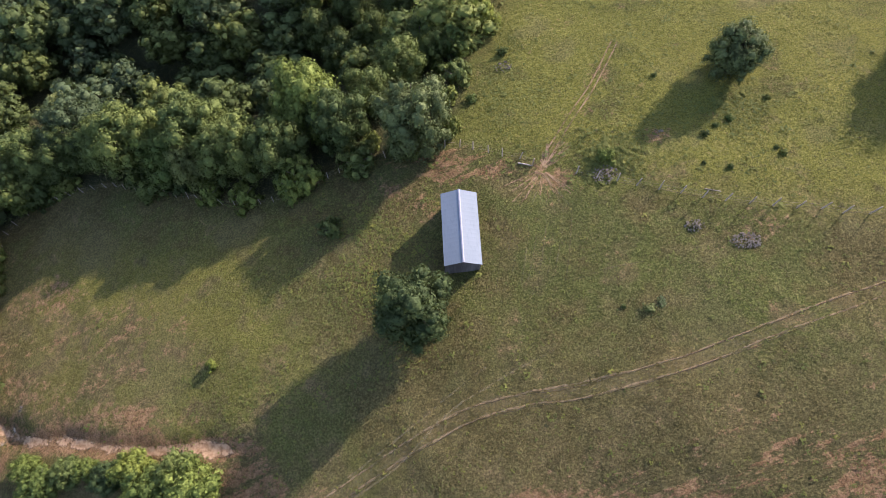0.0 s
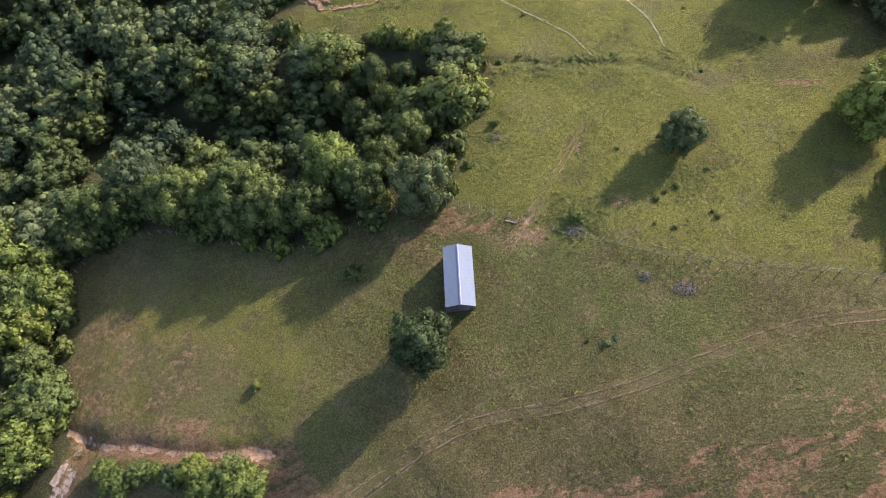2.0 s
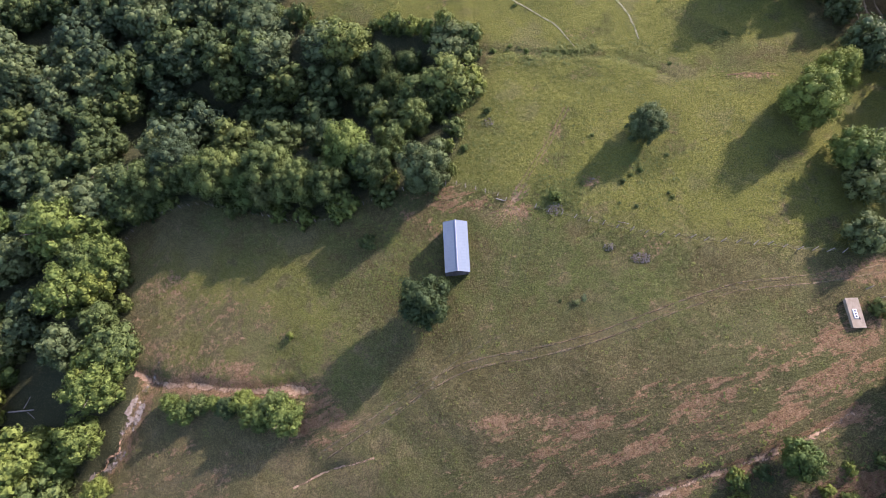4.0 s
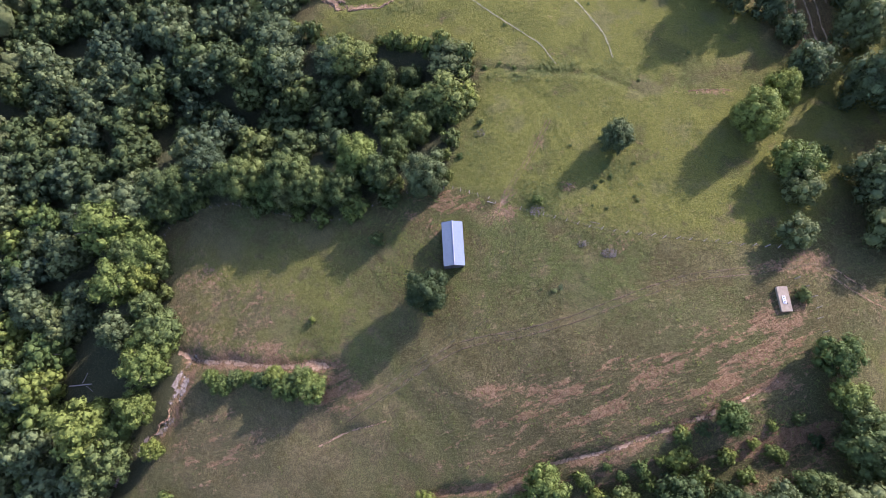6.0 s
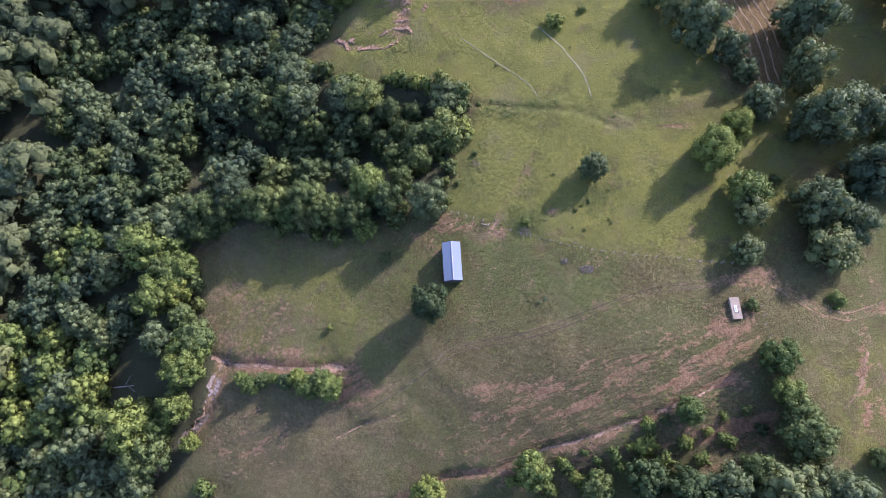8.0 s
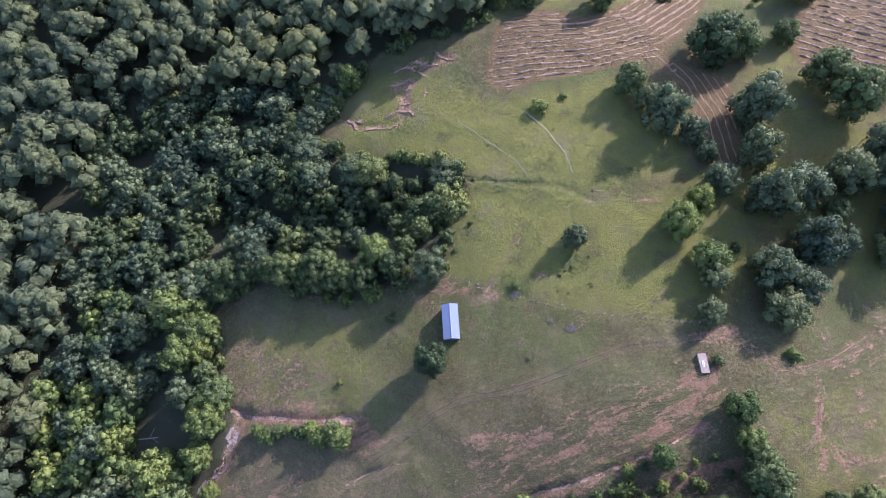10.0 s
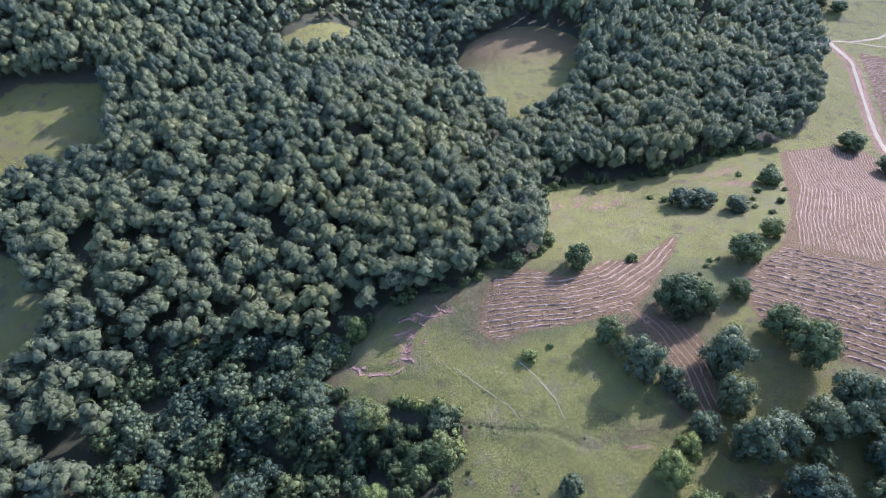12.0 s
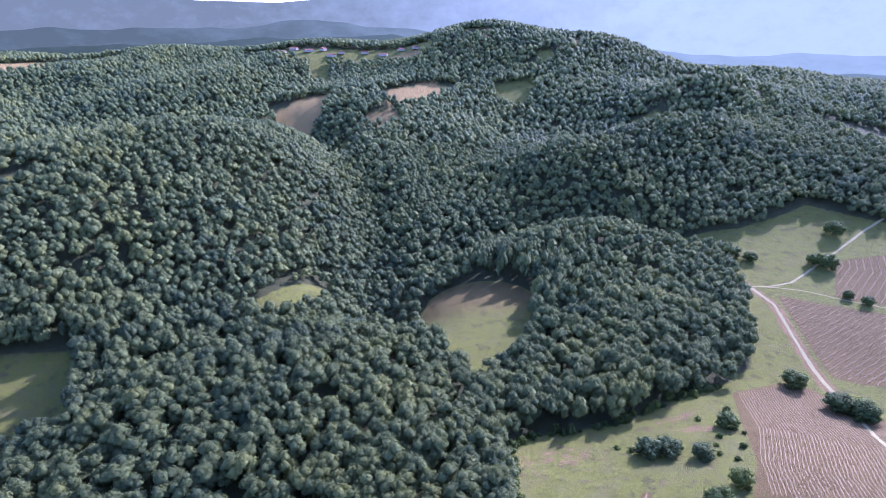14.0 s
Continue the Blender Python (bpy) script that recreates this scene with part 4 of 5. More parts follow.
# x, y, crown radius, kind
PASTURE_TREES = [(71.2, 62.3, 4.5, 3), (60.6, 83, 6.3, 3), (67.2, 77.7, 4, 3), (53.5, 95.4, 4.9, 0), (85, 84.1, 7.2, 3),
                 (82.3, 70.5, 5.4, 3), (82.6, 57.1, 6.4, 3), (91.7, 60.3, 6.1, 5), (91.2, 44.3, 6.3, 5), (64.4, 40.8, 4.7, 2), (64.5, 36, 3.9, 3), (62.2, 27.4, 3.5, 3), (77.9, 37.4, 5.4, 3)]
PASTURE_TREES_B = [(84.9, 33.9, 5.1, 5), (79.4, 28.1, 5.5, 5), (104.7, 64, 6.3, 5), (63.5, 5.6, 3.9, 2), (64.4, -0.7, 3.3, 2), (65.9, -9, 4.9, 0), (65.9, -4.6, 3.5, 0), (17, -14.9, 4, 2),
                   (29.4, -18.1, 3.6, 0), (38.1, -15.9, 4.1, 0), (46.3, -3.8, 2.9, 2), (44.8, -18.5, 4.5, 0), (50.9, -16.9, 4.1, 3), (59.6, -17.8, 5.5, 3), (56.9, -14.3, 3.4, 0), (-3.5, -19.7, 3.9, 2)]
PASTURE_TREES_C = [(78.6, -12.8, 2.6, 0), (84.5, -12.8, 3.5, 0), (51, 132.1, 4.8, 0), (28.2, 133.2, 3.5, 0), (112.4, 132.5, 6.4, 0), (129.3, 147.2, 4.7, 0), (101.2, 112.2, 4.1, 0),
                   (78.5, 107.9, 7.6, 0), (86.5, 107.5, 5.5, 0), (106.6, 176.6, 6.2, 3), (114.8, 175.5, 6.1, 3), (127.1, 169.8, 5.1, 3), (153, 193.9, 5.5, 0), (106.9, 95.8, 6.1, 0), (111.5, 86.8, 7.2, 0)]
PASTURE_TREES_D = [(116.1, 69.9, 7.2, 5), (219.9, 237.2, 7.5, 0), (226, 211.2, 8, 0), (236, 207, 7.5, 0), (231, 200, 7, 0), (385.6, 423.9, 9, 0), (342, 373.5, 8.5, 0), (338, 381, 7, 0),
                   (331.8, 317.5, 4.6, 0), (325.4, 328, 4.2, 0), (369.7, 484.8, 10, 3), (354.4, 486.2, 8.5, 3), (391.4, 488.1, 9, 3), (292.9, 397.7, 6.5, 0), (280.2, 407.8, 10, 0), (41, -27, 5, 0), (52, -27, 5.5, 3), (25, -27, 5, 0), (68, -18, 5, 3)]
PASTURE_TREES_E = [(111.3, 62.5, 5.4, 3), (121, 61, 5.8, 5), (115, 52.5, 5.6, 3), (111, 43, 5.8, 3), (99.5, 53.5, 3.4, 0), (97.6, 45, 4.3, 3), (56.8, 89.6, 3.6, 3), (70, 71.5, 3.0, 3)]
for x, y, r, k in PASTURE_TREES + PASTURE_TREES_B + PASTURE_TREES_C + PASTURE_TREES_D + PASTURE_TREES_E:
    plant(KINDS[k], x, y, r, (0.8 if y > 160 else 1.06) + 0.10 * math.sin(x * 3) + (0.12 if r > 4.5 and 40 < y < 160 else 0.0), "trees in the pasture")
plant(FINE[0], -3.1, 18.4, 4.5, 1.2, "trees in the pasture")
plant(FINE[1], 33.1, 47.6, 3.35, 1.22, "trees in the pasture")
plant(FINE[2], 58.5, 50.3, 4.9, 1.25, "trees in the pasture")
plant(FINE[2], 65, 57, 3.7, 1.2, "trees in the pasture")
GULLY_TREES = [(-46.8, 3.9, 1.9, 2), (-44.0, 2.4, 2.4, 2), (-41.2, 3.6, 1.9, 0), (-38.6, 3.9, 1.5, 2), (-35.6, 3.0, 2.1, 0), (-32.6, 3.8, 2.5, 2), (-30.0, 1.8, 2.9, 2), (-27.4, 3.4, 2.6, 0), (-25.2, 1.6, 3.4, 2)]
for x, y, r, k in GULLY_TREES:
    plant(KINDS[k], x, y, r, 0.85, "trees along the gully")
EDGE_TREES_B = [(-10.9, 65.5, 3.8, 1), (-15.5, 62.8, 3.8, 1), (-7.5, 69.3, 3.3, 1), (-13.5, 70, 3.8, 1), (-19.5, 67, 3.8, 1), (-63.5, 42, 3.8, 0), (-67.5, 37.2, 3.8, 2), (-57, 44.6, 3.4, 1)]
EDGE_TREES_C = [(-64.5, 31, 4.2, 2), (-63, 18.6, 3.8, 0), (-61, 40.6, 3.6, 0), (-47, 46, 4.6, 0), (-37.5, 43, 4.4, 2), (-28.8, 41.6, 4.2, 0), (-20.8, 41, 4.2, 0), (-63.5, 8.6, 3.6, 2), (-66.5, -6.6, 4, 2), (-13.2, 44, 4.4, 0), (-69, 30.5, 4.6, 0), (-65.5, 25, 4.2, 2), (-58, -10, 2.6, 2), (-54, 46.2, 4.2, 0), (-33, 41.5, 3.8, 3)]
EDGE_TREES = [(-3.8, 42.5, 5.3, 3), (-17.9, 47.2, 5.7, 2), (-10, 49.4, 3.5, 0), (-25.3, 42, 4.4, 0), (-33.1, 45.6, 5.3, 0), (-42.3, 45, 5.6, 0), (-52.6, 49, 5.5, 3), (-59, 45.5, 4.6, 0), (-5.7, 54.4, 3.8, 0),
              (-1.7, 58, 2.9, 0), (-75.3, 36.4, 7, 2), (-70.5, 23.7, 5.9, 2), (-68.2, 13.5, 4.7, 3), (-60.5, 6, 5.2, 2), (-62, -2.1, 4.5, 2), (-72.4, -6, 7, 2), (-86.8, -16.2, 3.3, 2), (-70, -19.4, 4.2, 3), (-29.1, 110.1, 4.5, 2)]
for x, y, r, k in EDGE_TREES + EDGE_TREES_B + EDGE_TREES_C:
    plant((FINE[{0: 3, 1: 0, 2: 2, 3: 1}[k]] if y > 38 and x > -60 else KINDS[k]), x, y, r * 0.92, 1.28, "trees at the wood's edge")
BUSHES = [(-13.4, 30.6, 1.9, 0), (-26.1, 14.9, 0.9, 1), (72.5, 44.5, 1.7, 0), (89.1, 41, 2.6, 0), (38, -10.5, 2.3, 1), (39.1, -6.5, 1.6, 1), (46.2, -9.4, 1.5, 1), (52.9, -8.9, 1.6, 1), (61.8, 16.3, 1.7, 0),
          (79.3, 17.8, 2.2, 1), (27.8, 90.7, 3.0, 1), (35.5, 94.1, 1.3, 1), (72.2, 134.4, 2.8, 0), (18.1, 36.6, 1.3, 1), (-54.3, -19.9, 3, 1), (24, -14, 1.6, 1), (33, -12, 1.8, 1)]
BUSHES += [(25.4, 133, 2.6, 0), (17.5, 133, 2.2, 0), (12.6, 131, 1.8, 1), (97.7, 129.1, 1.3, 0), (93.7, 124.6, 1.1, 0), (100.8, 132.3, 1.4, 1), (103.7, 133, 1.2, 0), (144.2, 184.6, 2.0, 1), (154.4, 198.3, 2.4, 1), (162.6, 209.1, 2.6, 0),
           (135.3, 170.2, 1.6, 1), (148.5, 174.3, 2.2, 0), (143, 200.8, 2.0, 1), (138.5, 178, 1.8, 1), (157, 186, 1.5, 0), (140, 165, 1.7, 1), (96, 184, 1.8, 1), (101, 181, 2.2, 0), (122, 178, 2.0, 1)]
RAVINE_SHRUBS = [(23.4, -13.7, 1.6, 1), (25.9, -16.3, 2.0, 1), (31.2, -17.2, 2.2, 0), (38.9, -10.1, 2.4, 1), (39.5, -6.7, 1.7, 1), (37.9, -14.9, 2.4, 0), (34.1, -13.8, 1.7, 1), (44.5, -15.8, 2.6, 0), (54.6, -9.5, 1.5, 1), (57.3, -3.8, 1.4, 0),
                 (53.3, -5.1, 1.1, 1), (46.1, -10, 1.6, 1), (50.3, -7.6, 1.2, 1), (29.7, -13.1, 1.3, 1), (41.8, -12.9, 2.1, 1), (60.2, -7.2, 1.5, 0), (36, -10.4, 1.2, 1), (42.4, -5.6, 1.5, 0), (20.5, -18, 2.4, 1), (13.5, -17.2, 1.8, 1), (48.6, -12.8, 1.8, 1), (27.4, -11.6, 1.0, 1)]
BUSHES += RAVINE_SHRUBS
for x, y, r, k in BUSHES:
    plant(BUSH[k], x, y, r, 1.0, "bushes in the pasture")


SMALL_BUSHES = [(36.4, 35.4, 0.55, 0), (35.9, 36.2, 0.4, 0), (30.7, 34, 0.45, 0), (36.7, 43.2, 0.45, 0), (28.2, 34.7, 0.3, 0), (25.1, 47.9, 0.45, 0), (7.6, 55.3, 0.9, 0), (3.4, 47.6, 0.9, 1), (39.7, 62.1, 0.5, 0), (39.8, 76.7, 0.4, 0),
                (13.4, 79.9, 0.5, 0), (50.2, 68.1, 0.5, 0), (31.5, 82.9, 0.4, 0), (18, 18.8, 0.35, 0), (9, 69, 0.8, 1), (12, 69.5, 0.6, 1), (15, 68, 0.7, 1), (32.2, 40.6, 0.6, 1), (30.5, 39.8, 0.5, 0), (29, 38.6, 0.6, 0)]
for x, y, r, k in SMALL_BUSHES:
    plant(BUSH[k], x, y, r, 0.9, "small bushes on the meadow")
plant(BUSH[2], 21.6, 19.0, 0.9, 0.25)
plant(BUSH[2], 20.3, 18.4, 0.8, 0.5)

# ---- woods ----
def scatter(step, seed, x0, x1, y0, y1):
    rng = np.random.default_rng(seed)
    gx, gy = np.meshgrid(np.arange(x0, x1, step), np.arange(y0, y1, step * 0.87))
    gx = gx + (np.arange(gx.shape[0]) % 2)[:, None] * step / 2
    x = (gx + rng.uniform(-0.36, 0.36, gx.shape) * step).ravel()
    y = (gy + rng.uniform(-0.36, 0.36, gx.shape) * step).ravel()
    ok = rng.random(len(x)) > 0.05
    for poly in HOLLOWS:
        ok &= ~inside(x, y, poly)
    for poly in OPEN:
        ok &= signed(x, y, poly) < -1.8
    return x[ok], y[ok], rng


def lobed_crown(rng, lobes, leaves, leaf, tall=1.15, ruffle=0.45):
    """Unit crown for woods: rough boughs with leaf clumps standing off them. Gives vertices, triangles and which lie inside."""
    bv = np.array([(1, 0, 0), (-1, 0, 0), (0, 1, 0), (0, -1, 0), (0, 0, 1), (0, 0, -1)], float)
    bf = np.array([(0, 2, 4), (2, 1, 4), (1, 3, 4), (3, 0, 4), (2, 0, 5), (1, 2, 5), (3, 1, 5), (0, 3, 5)])
    mids, radii = [], []
    for k in range(lobes):
        a = k * 2.4 + rng.uniform(-0.4, 0.4)
        z = 0.72 if k == 0 else rng.uniform(-0.35, 0.62)
        w = 0.15 if k == 0 else rng.uniform(0.36, 0.64)
        mids.append((math.cos(a) * w, math.sin(a) * w, z * tall * 0.75))
        radii.append(rng.uniform(0.34, 0.50) * (1.4 if lobes < 5 else 1.0))
    mids, radii = np.array(mids), np.array(radii)
    pick = rng.choice(lobes, leaves, p=radii ** 2 / (radii ** 2).sum())
    d = rng.normal(size=(leaves, 3)) + np.array([0, 0, 0.45])
    d /= np.linalg.norm(d, axis=1)[:, None]
    p = mids[pick] + d * (radii[pick] * rng.uniform(1.0 - 0.6 * ruffle, 1.0 + 0.6 * ruffle, leaves))[:, None]
    nrm = d + ruffle * rng.normal(size=(leaves, 3))
    side = np.cross(nrm, rng.normal(size=(leaves, 3)))
    side /= np.linalg.norm(side, axis=1)[:, None] + 1e-9
    up = np.cross(nrm / np.linalg.norm(nrm, axis=1)[:, None], side)
    q = leaf * rng.uniform(0.6, 1.35, (leaves, 1))
    v = np.concatenate([np.stack([p - side * q, p + side * q, p + up * q * 1.4], 1).reshape(-1, 3)] + [c + bv * (r * 1.05 * rng.uniform(0.9, 1.1, (6, 1))) for c, r in zip(mids, radii)])
    f = np.concatenate([np.arange(leaves * 3).reshape(-1, 3)] + [bf + leaves * 3 + 6 * k for k in range(lobes)])
    whose = np.concatenate([np.repeat(pick, 3), np.repeat(np.arange(lobes), 6)])
    stir = np.concatenate([np.repeat(1.3 * ruffle * rng.normal(size=(leaves, 3)), 3, axis=0), np.zeros((6 * lobes, 3))])
    return v, f, np.arange(len(f)) >= leaves, unit(0.7 * unit(v - mids[whose]) + 0.4 * unit(v + np.array([0, 0, 0.3])) + stir)


TALL_STANDS = [(62, 212, 16, 8), (92, 216, 16, 8), (125, 226, 18, 8), (120, 350, 32, 13), (110, 395, 30, 13), (75, 412, 26, 12), (-160, 285, 30, 9), (-205, 300, 25, 9)]  # x, y, reach, extra height added to throw longer shade over the clearings


def woods(name, x, y, rng, radius, lobes, leaves, leaf, kinds, label, ruffle=0.45):
    """Many crowns joined into one canopy."""
    vs, fs, ns, tint, deep, count = [], [], [], [], [], 0
    z = ground_z(x, y)
    models = [lobed_crown(np.random.default_rng(50 + k), lobes, leaves, leaf, ruffle=ruffle) for k in range(kinds)]
    cluster = 0.5 + 0.55 * np.sin(x * 0.05 + 2 * np.sin(y * 0.037)) * np.sin(y * 0.06 + 1) + 0.25 * np.sin(x * 0.013 + 1.7 * np.sin(y * 0.011))
    for k in range(kinds):
        pick = np.arange(len(x)) % kinds == k
        n = int(pick.sum())
        v, f, inner, nrm = models[k]
        r = rng.uniform(*radius, n) * np.where(rng.random(n) < 0.12, 0.62, 1.0)
        a = rng.uniform(0, 6.28, n)
        extra = sum(h * np.exp(-np.hypot(x[pick] - cx, y[pick] - cy) ** 2 / w ** 2) for cx, cy, w, h in TALL_STANDS)
        tall = r * rng.uniform(0.9, 1.25, n) * (1 + 0.045 * extra)
        rot, turned = (np.stack([q[None, :, 0] * np.cos(a)[:, None] - q[None, :, 1] * np.sin(a)[:, None], q[None, :, 0] * np.sin(a)[:, None] + q[None, :, 1] * np.cos(a)[:, None], np.broadcast_to(q[None, :, 2], (n, len(q)))], -1) for q in (v, nrm))
        ns.append(turned.reshape(-1, 3))
        base = z[pick] + rng.uniform(5.5, 9.0, n) - np.where(r < radius[0], 3.0, 0.0) + 0.45 * extra
        w = rot * np.stack([r, r, tall], -1)[:, None, :] + np.stack([x[pick], y[pick], base], -1)[:, None, :]
        vs.append(w.reshape(-1, 3))
        fs.append((f[None] + (np.arange(n) * len(v))[:, None, None] + count).reshape(-1, 3))
        deep.append(np.tile(inner, n))
        tint.append(np.repeat(np.clip(0.4 * rng.random(n) + 0.6 * cluster[pick] + rng.normal(0, 0.1, n), 0, 1), len(v)))
        count += n * len(v)
    me = mesh_np(name, np.concatenate(vs), np.concatenate(fs), M_CANOPY, {"tint": np.concatenate(tint)}, True, np.concatenate(deep), np.concatenate(ns))
    return tagged(new(name, me), label, "forest", kind="stuff")


_x, _y, _rng = scatter(7.6, 3, -400, 300, -70, 330)
_taken = np.array([(x, y, r) for x, y, r, k in EDGE_TREES + EDGE_TREES_B])
_taken = np.concatenate([_taken, [(x, y, 5.5) for x, y in ((-9, 44), (-29, 41))]])
_free = np.all(np.hypot(_x[:, None] - _taken[:, 0], _y[:, None] - _taken[:, 1]) > _taken[:, 2] * 0.75 + 1.5, axis=1)
_single = _free & (_x > -112) & (_x < 20) & (_y > -36) & (_y < 112)
for x, y in zip(_x[_single], _y[_single]):
    u = _rng.random()
    rim = float(signed(x, y, HOME)) > -13
    # only the darkened trees here, so the hollow looks deep in shadow
    if -48 < x < -4 and 51 < y < 74:
        plant(INNER[2], x, y, _rng.uniform(3.8, 5.2), _rng.uniform(0.6, 0.85), "trees of the near wood")
        continue
    west = x < -56 and y < 36
    # beyond y = 50 the darker kinds also paint in the wood's shade
    plant((KINDS[(2, 0, 3, 2, 4, 2)[int(u * 5.6)]] if west else KINDS[(0, 1, 3, 4, 5, 2)[int(u * 5.6)]]) if rim else INNER[int(u * 2)] if west else INNER[1 + int(u * 1.7)] if y > 50 else INNER[int(u * 2.4)], x, y, _rng.uniform(3.9, 6.2), _rng.uniform(0.66, 1.0) * (0.8 if rim and y > 35 else 1.0), "trees of the near wood")
_rest = _free & ~_single & ((np.hypot(_x, _y - 30) < 300) | (-_x < 75 + (_y + 11) * 1.0)) & (_x > -300 - (_y - 100) * 0.45)
woods("forest_canopy", _x[_rest], _y[_rest], _rng, (4.2, 6.8), 8, 240, 0.116, 6, "closed canopy of mixed green broadleaf forest", 0.2)
_edge = np.array(HOME[4:37])
_line = np.concatenate([np.linspace(a, b, max(2, int(np.hypot(*(b - a)) / 2.3)), endpoint=False) for a, b in zip(_edge, _edge[1:])])
_line = _line + _rng.normal(0, 1.3, _line.shape)
for k, (x, y) in enumerate(_line):
    if signed(np.array(x), np.array(y), HOME) < 1.5 and _rng.random() < 0.8:
        plant(BUSH[int(_rng.random() * 1.7)], x, y, _rng.uniform(1.2, 3.3), _rng.uniform(1.0, 1.7), "scrub along the wood's edge")
_x, _y, _rng = scatter(8.2, 4, -560, 560, 330, 720)
_ok = (_x < 60 + (_y + 11) * 0.95) & (-_x < 70 + (_y + 11) * 0.95)
woods("forest_canopy", _x[_ok], _y[_ok], _rng, (4.2, 6.8), 6, 76, 0.155, 5, "closed broadleaf forest over rolling hills", 0.16)
_x, _y, _rng = scatter(10.0, 5, -1500, 1500, 720, 1490)
_ok = (_x < 60 + (_y + 11) * 1.02) & (-_x < 60 + (_y + 11) * 0.98)
woods("forest_canopy", _x[_ok], _y[_ok], _rng, (4.8, 7.4), 3, 16, 0.24, 4, "distant wooded hillsides of broadleaf forest", 0.14)

for _model in KINDS + FINE + INNER + BUSH:  # the patterns themselves are not part of the place
    for _piece in list(_model.children):
        bpy.data.objects.remove(_piece)
    bpy.data.objects.remove(_model)


# ---- barn ----
def corrugated(width, length, rib=0.5, high=0.004):
    """A ribbed sheet in the xy plane, ribs along x, with thickness."""
    n = max(4, int(length / rib) * 4)
    ys = np.linspace(0, length, n + 1)
    zs = high * (0.5 + 0.5 * np.cos(np.arange(n + 1) * math.pi / 2)) ** 2
    v = []
    for dz in (0.0, -0.03):
        for x in (0.0, width):
            v += [(x, y, z + dz) for y, z in zip(ys, zs)]
    k = n + 1
    f = []
    for i in range(n):
        f += [(i, i + k, i + k + 1, i + 1), (2 * k + i, 2 * k + i + 1, 3 * k + i + 1, 3 * k + i), (i, i + 1, 2 * k + i + 1, 2 * k + i), (k + i, 3 * k + i, 3 * k + i + 1, k + i + 1)]
    return v, f


def build_barn(x, y, turn):
    wide, long_, eave, rise, over = 3.6, 8.4, 2.35, 0.75, 0.22
    root = tagged(new("barn"), "small board barn with pale zinc gable roof on pasture", "barn")
    root.matrix_basis = Matrix.Translation((x, y, gz(x, y))) @ Matrix.Rotation(radians(turn), 4, "Z")
    for sx in (-1, 1):
        part("side_wall", bm_mesh("side_wall", block(0.12, long_, eave + 0.8, 0.01, -0.8), M_WALL), root, "grey weathered board wall", Matrix.Translation((sx * wide / 2, 0, 0)))
    for sy in (-1, 1):
        bm = bmesh.new()
        w = wide / 2 - 0.065
        ring = [(-w, -0.8), (w, -0.8), (w, eave), (0, eave + rise * w / (wide / 2)), (-w, eave)]
        a = [bm.verts.new((px, -0.06, pz)) for px, pz in ring]
        b = [bm.verts.new((px, 0.06, pz)) for px, pz in ring]
        bm.faces.new(a)
        bm.faces.new(b[::-1])
        for i in range(5):
            bm.faces.new((a[i], b[i], b[(i + 1) % 5], a[(i + 1) % 5]))
        bmesh.ops.recalc_face_normals(bm, faces=bm.faces)
        part("gable_wall", bm_mesh("gable_wall", bm, M_WALL), root, "grey weathered gable wall", Matrix.Translation((0, sy * (long_ / 2 - 0.07), 0)))
    slope = math.hypot(wide / 2 + over, rise * (1 + over / (wide / 2)))
    tilt = math.atan2(rise, wide / 2)
    for sx in (-1, 1):
        v, f = corrugated(slope, long_ + 2 * over)
        m = Matrix.Translation((0, 0, eave + rise + 0.05)) @ Matrix.Rotation(0 if sx > 0 else math.pi, 4, "Z") @ Matrix.Rotation(tilt, 4, "Y") @ Matrix.Translation((0, -(long_ / 2 + over), 0))
        part("roof_sheet", mesh_np("roof_sheet", v, f, M_ROOF, None, False), root, "pale blue-grey ribbed zinc sheet", m)
    for sx in (-1, 1):
        m = Matrix.Translation((0, 0, eave + rise + 0.10)) @ Matrix.Rotation(sx * tilt, 4, "Y")
        part("ridge_cap", bm_mesh("ridge_cap", block(0.13, long_ + 2 * over + 0.04, 0.012), M_CAP), root, "bright folded ridge cap", m @ Matrix.Translation((sx * 0.065, 0, 0)))
    for sx in (-1, 1):
        for k in range(5):
            p = Matrix.Translation((sx * (wide / 2 + 0.09), -long_ / 2 + 0.2 + k * (long_ - 0.4) / 4, 0))
            part("post", bm_mesh("post", block(0.1, 0.1, eave + 0.55, 0.01, -0.6), M_WALL), root, "", p)
    return root


build_barn(1.85, 28.0, 3.2)


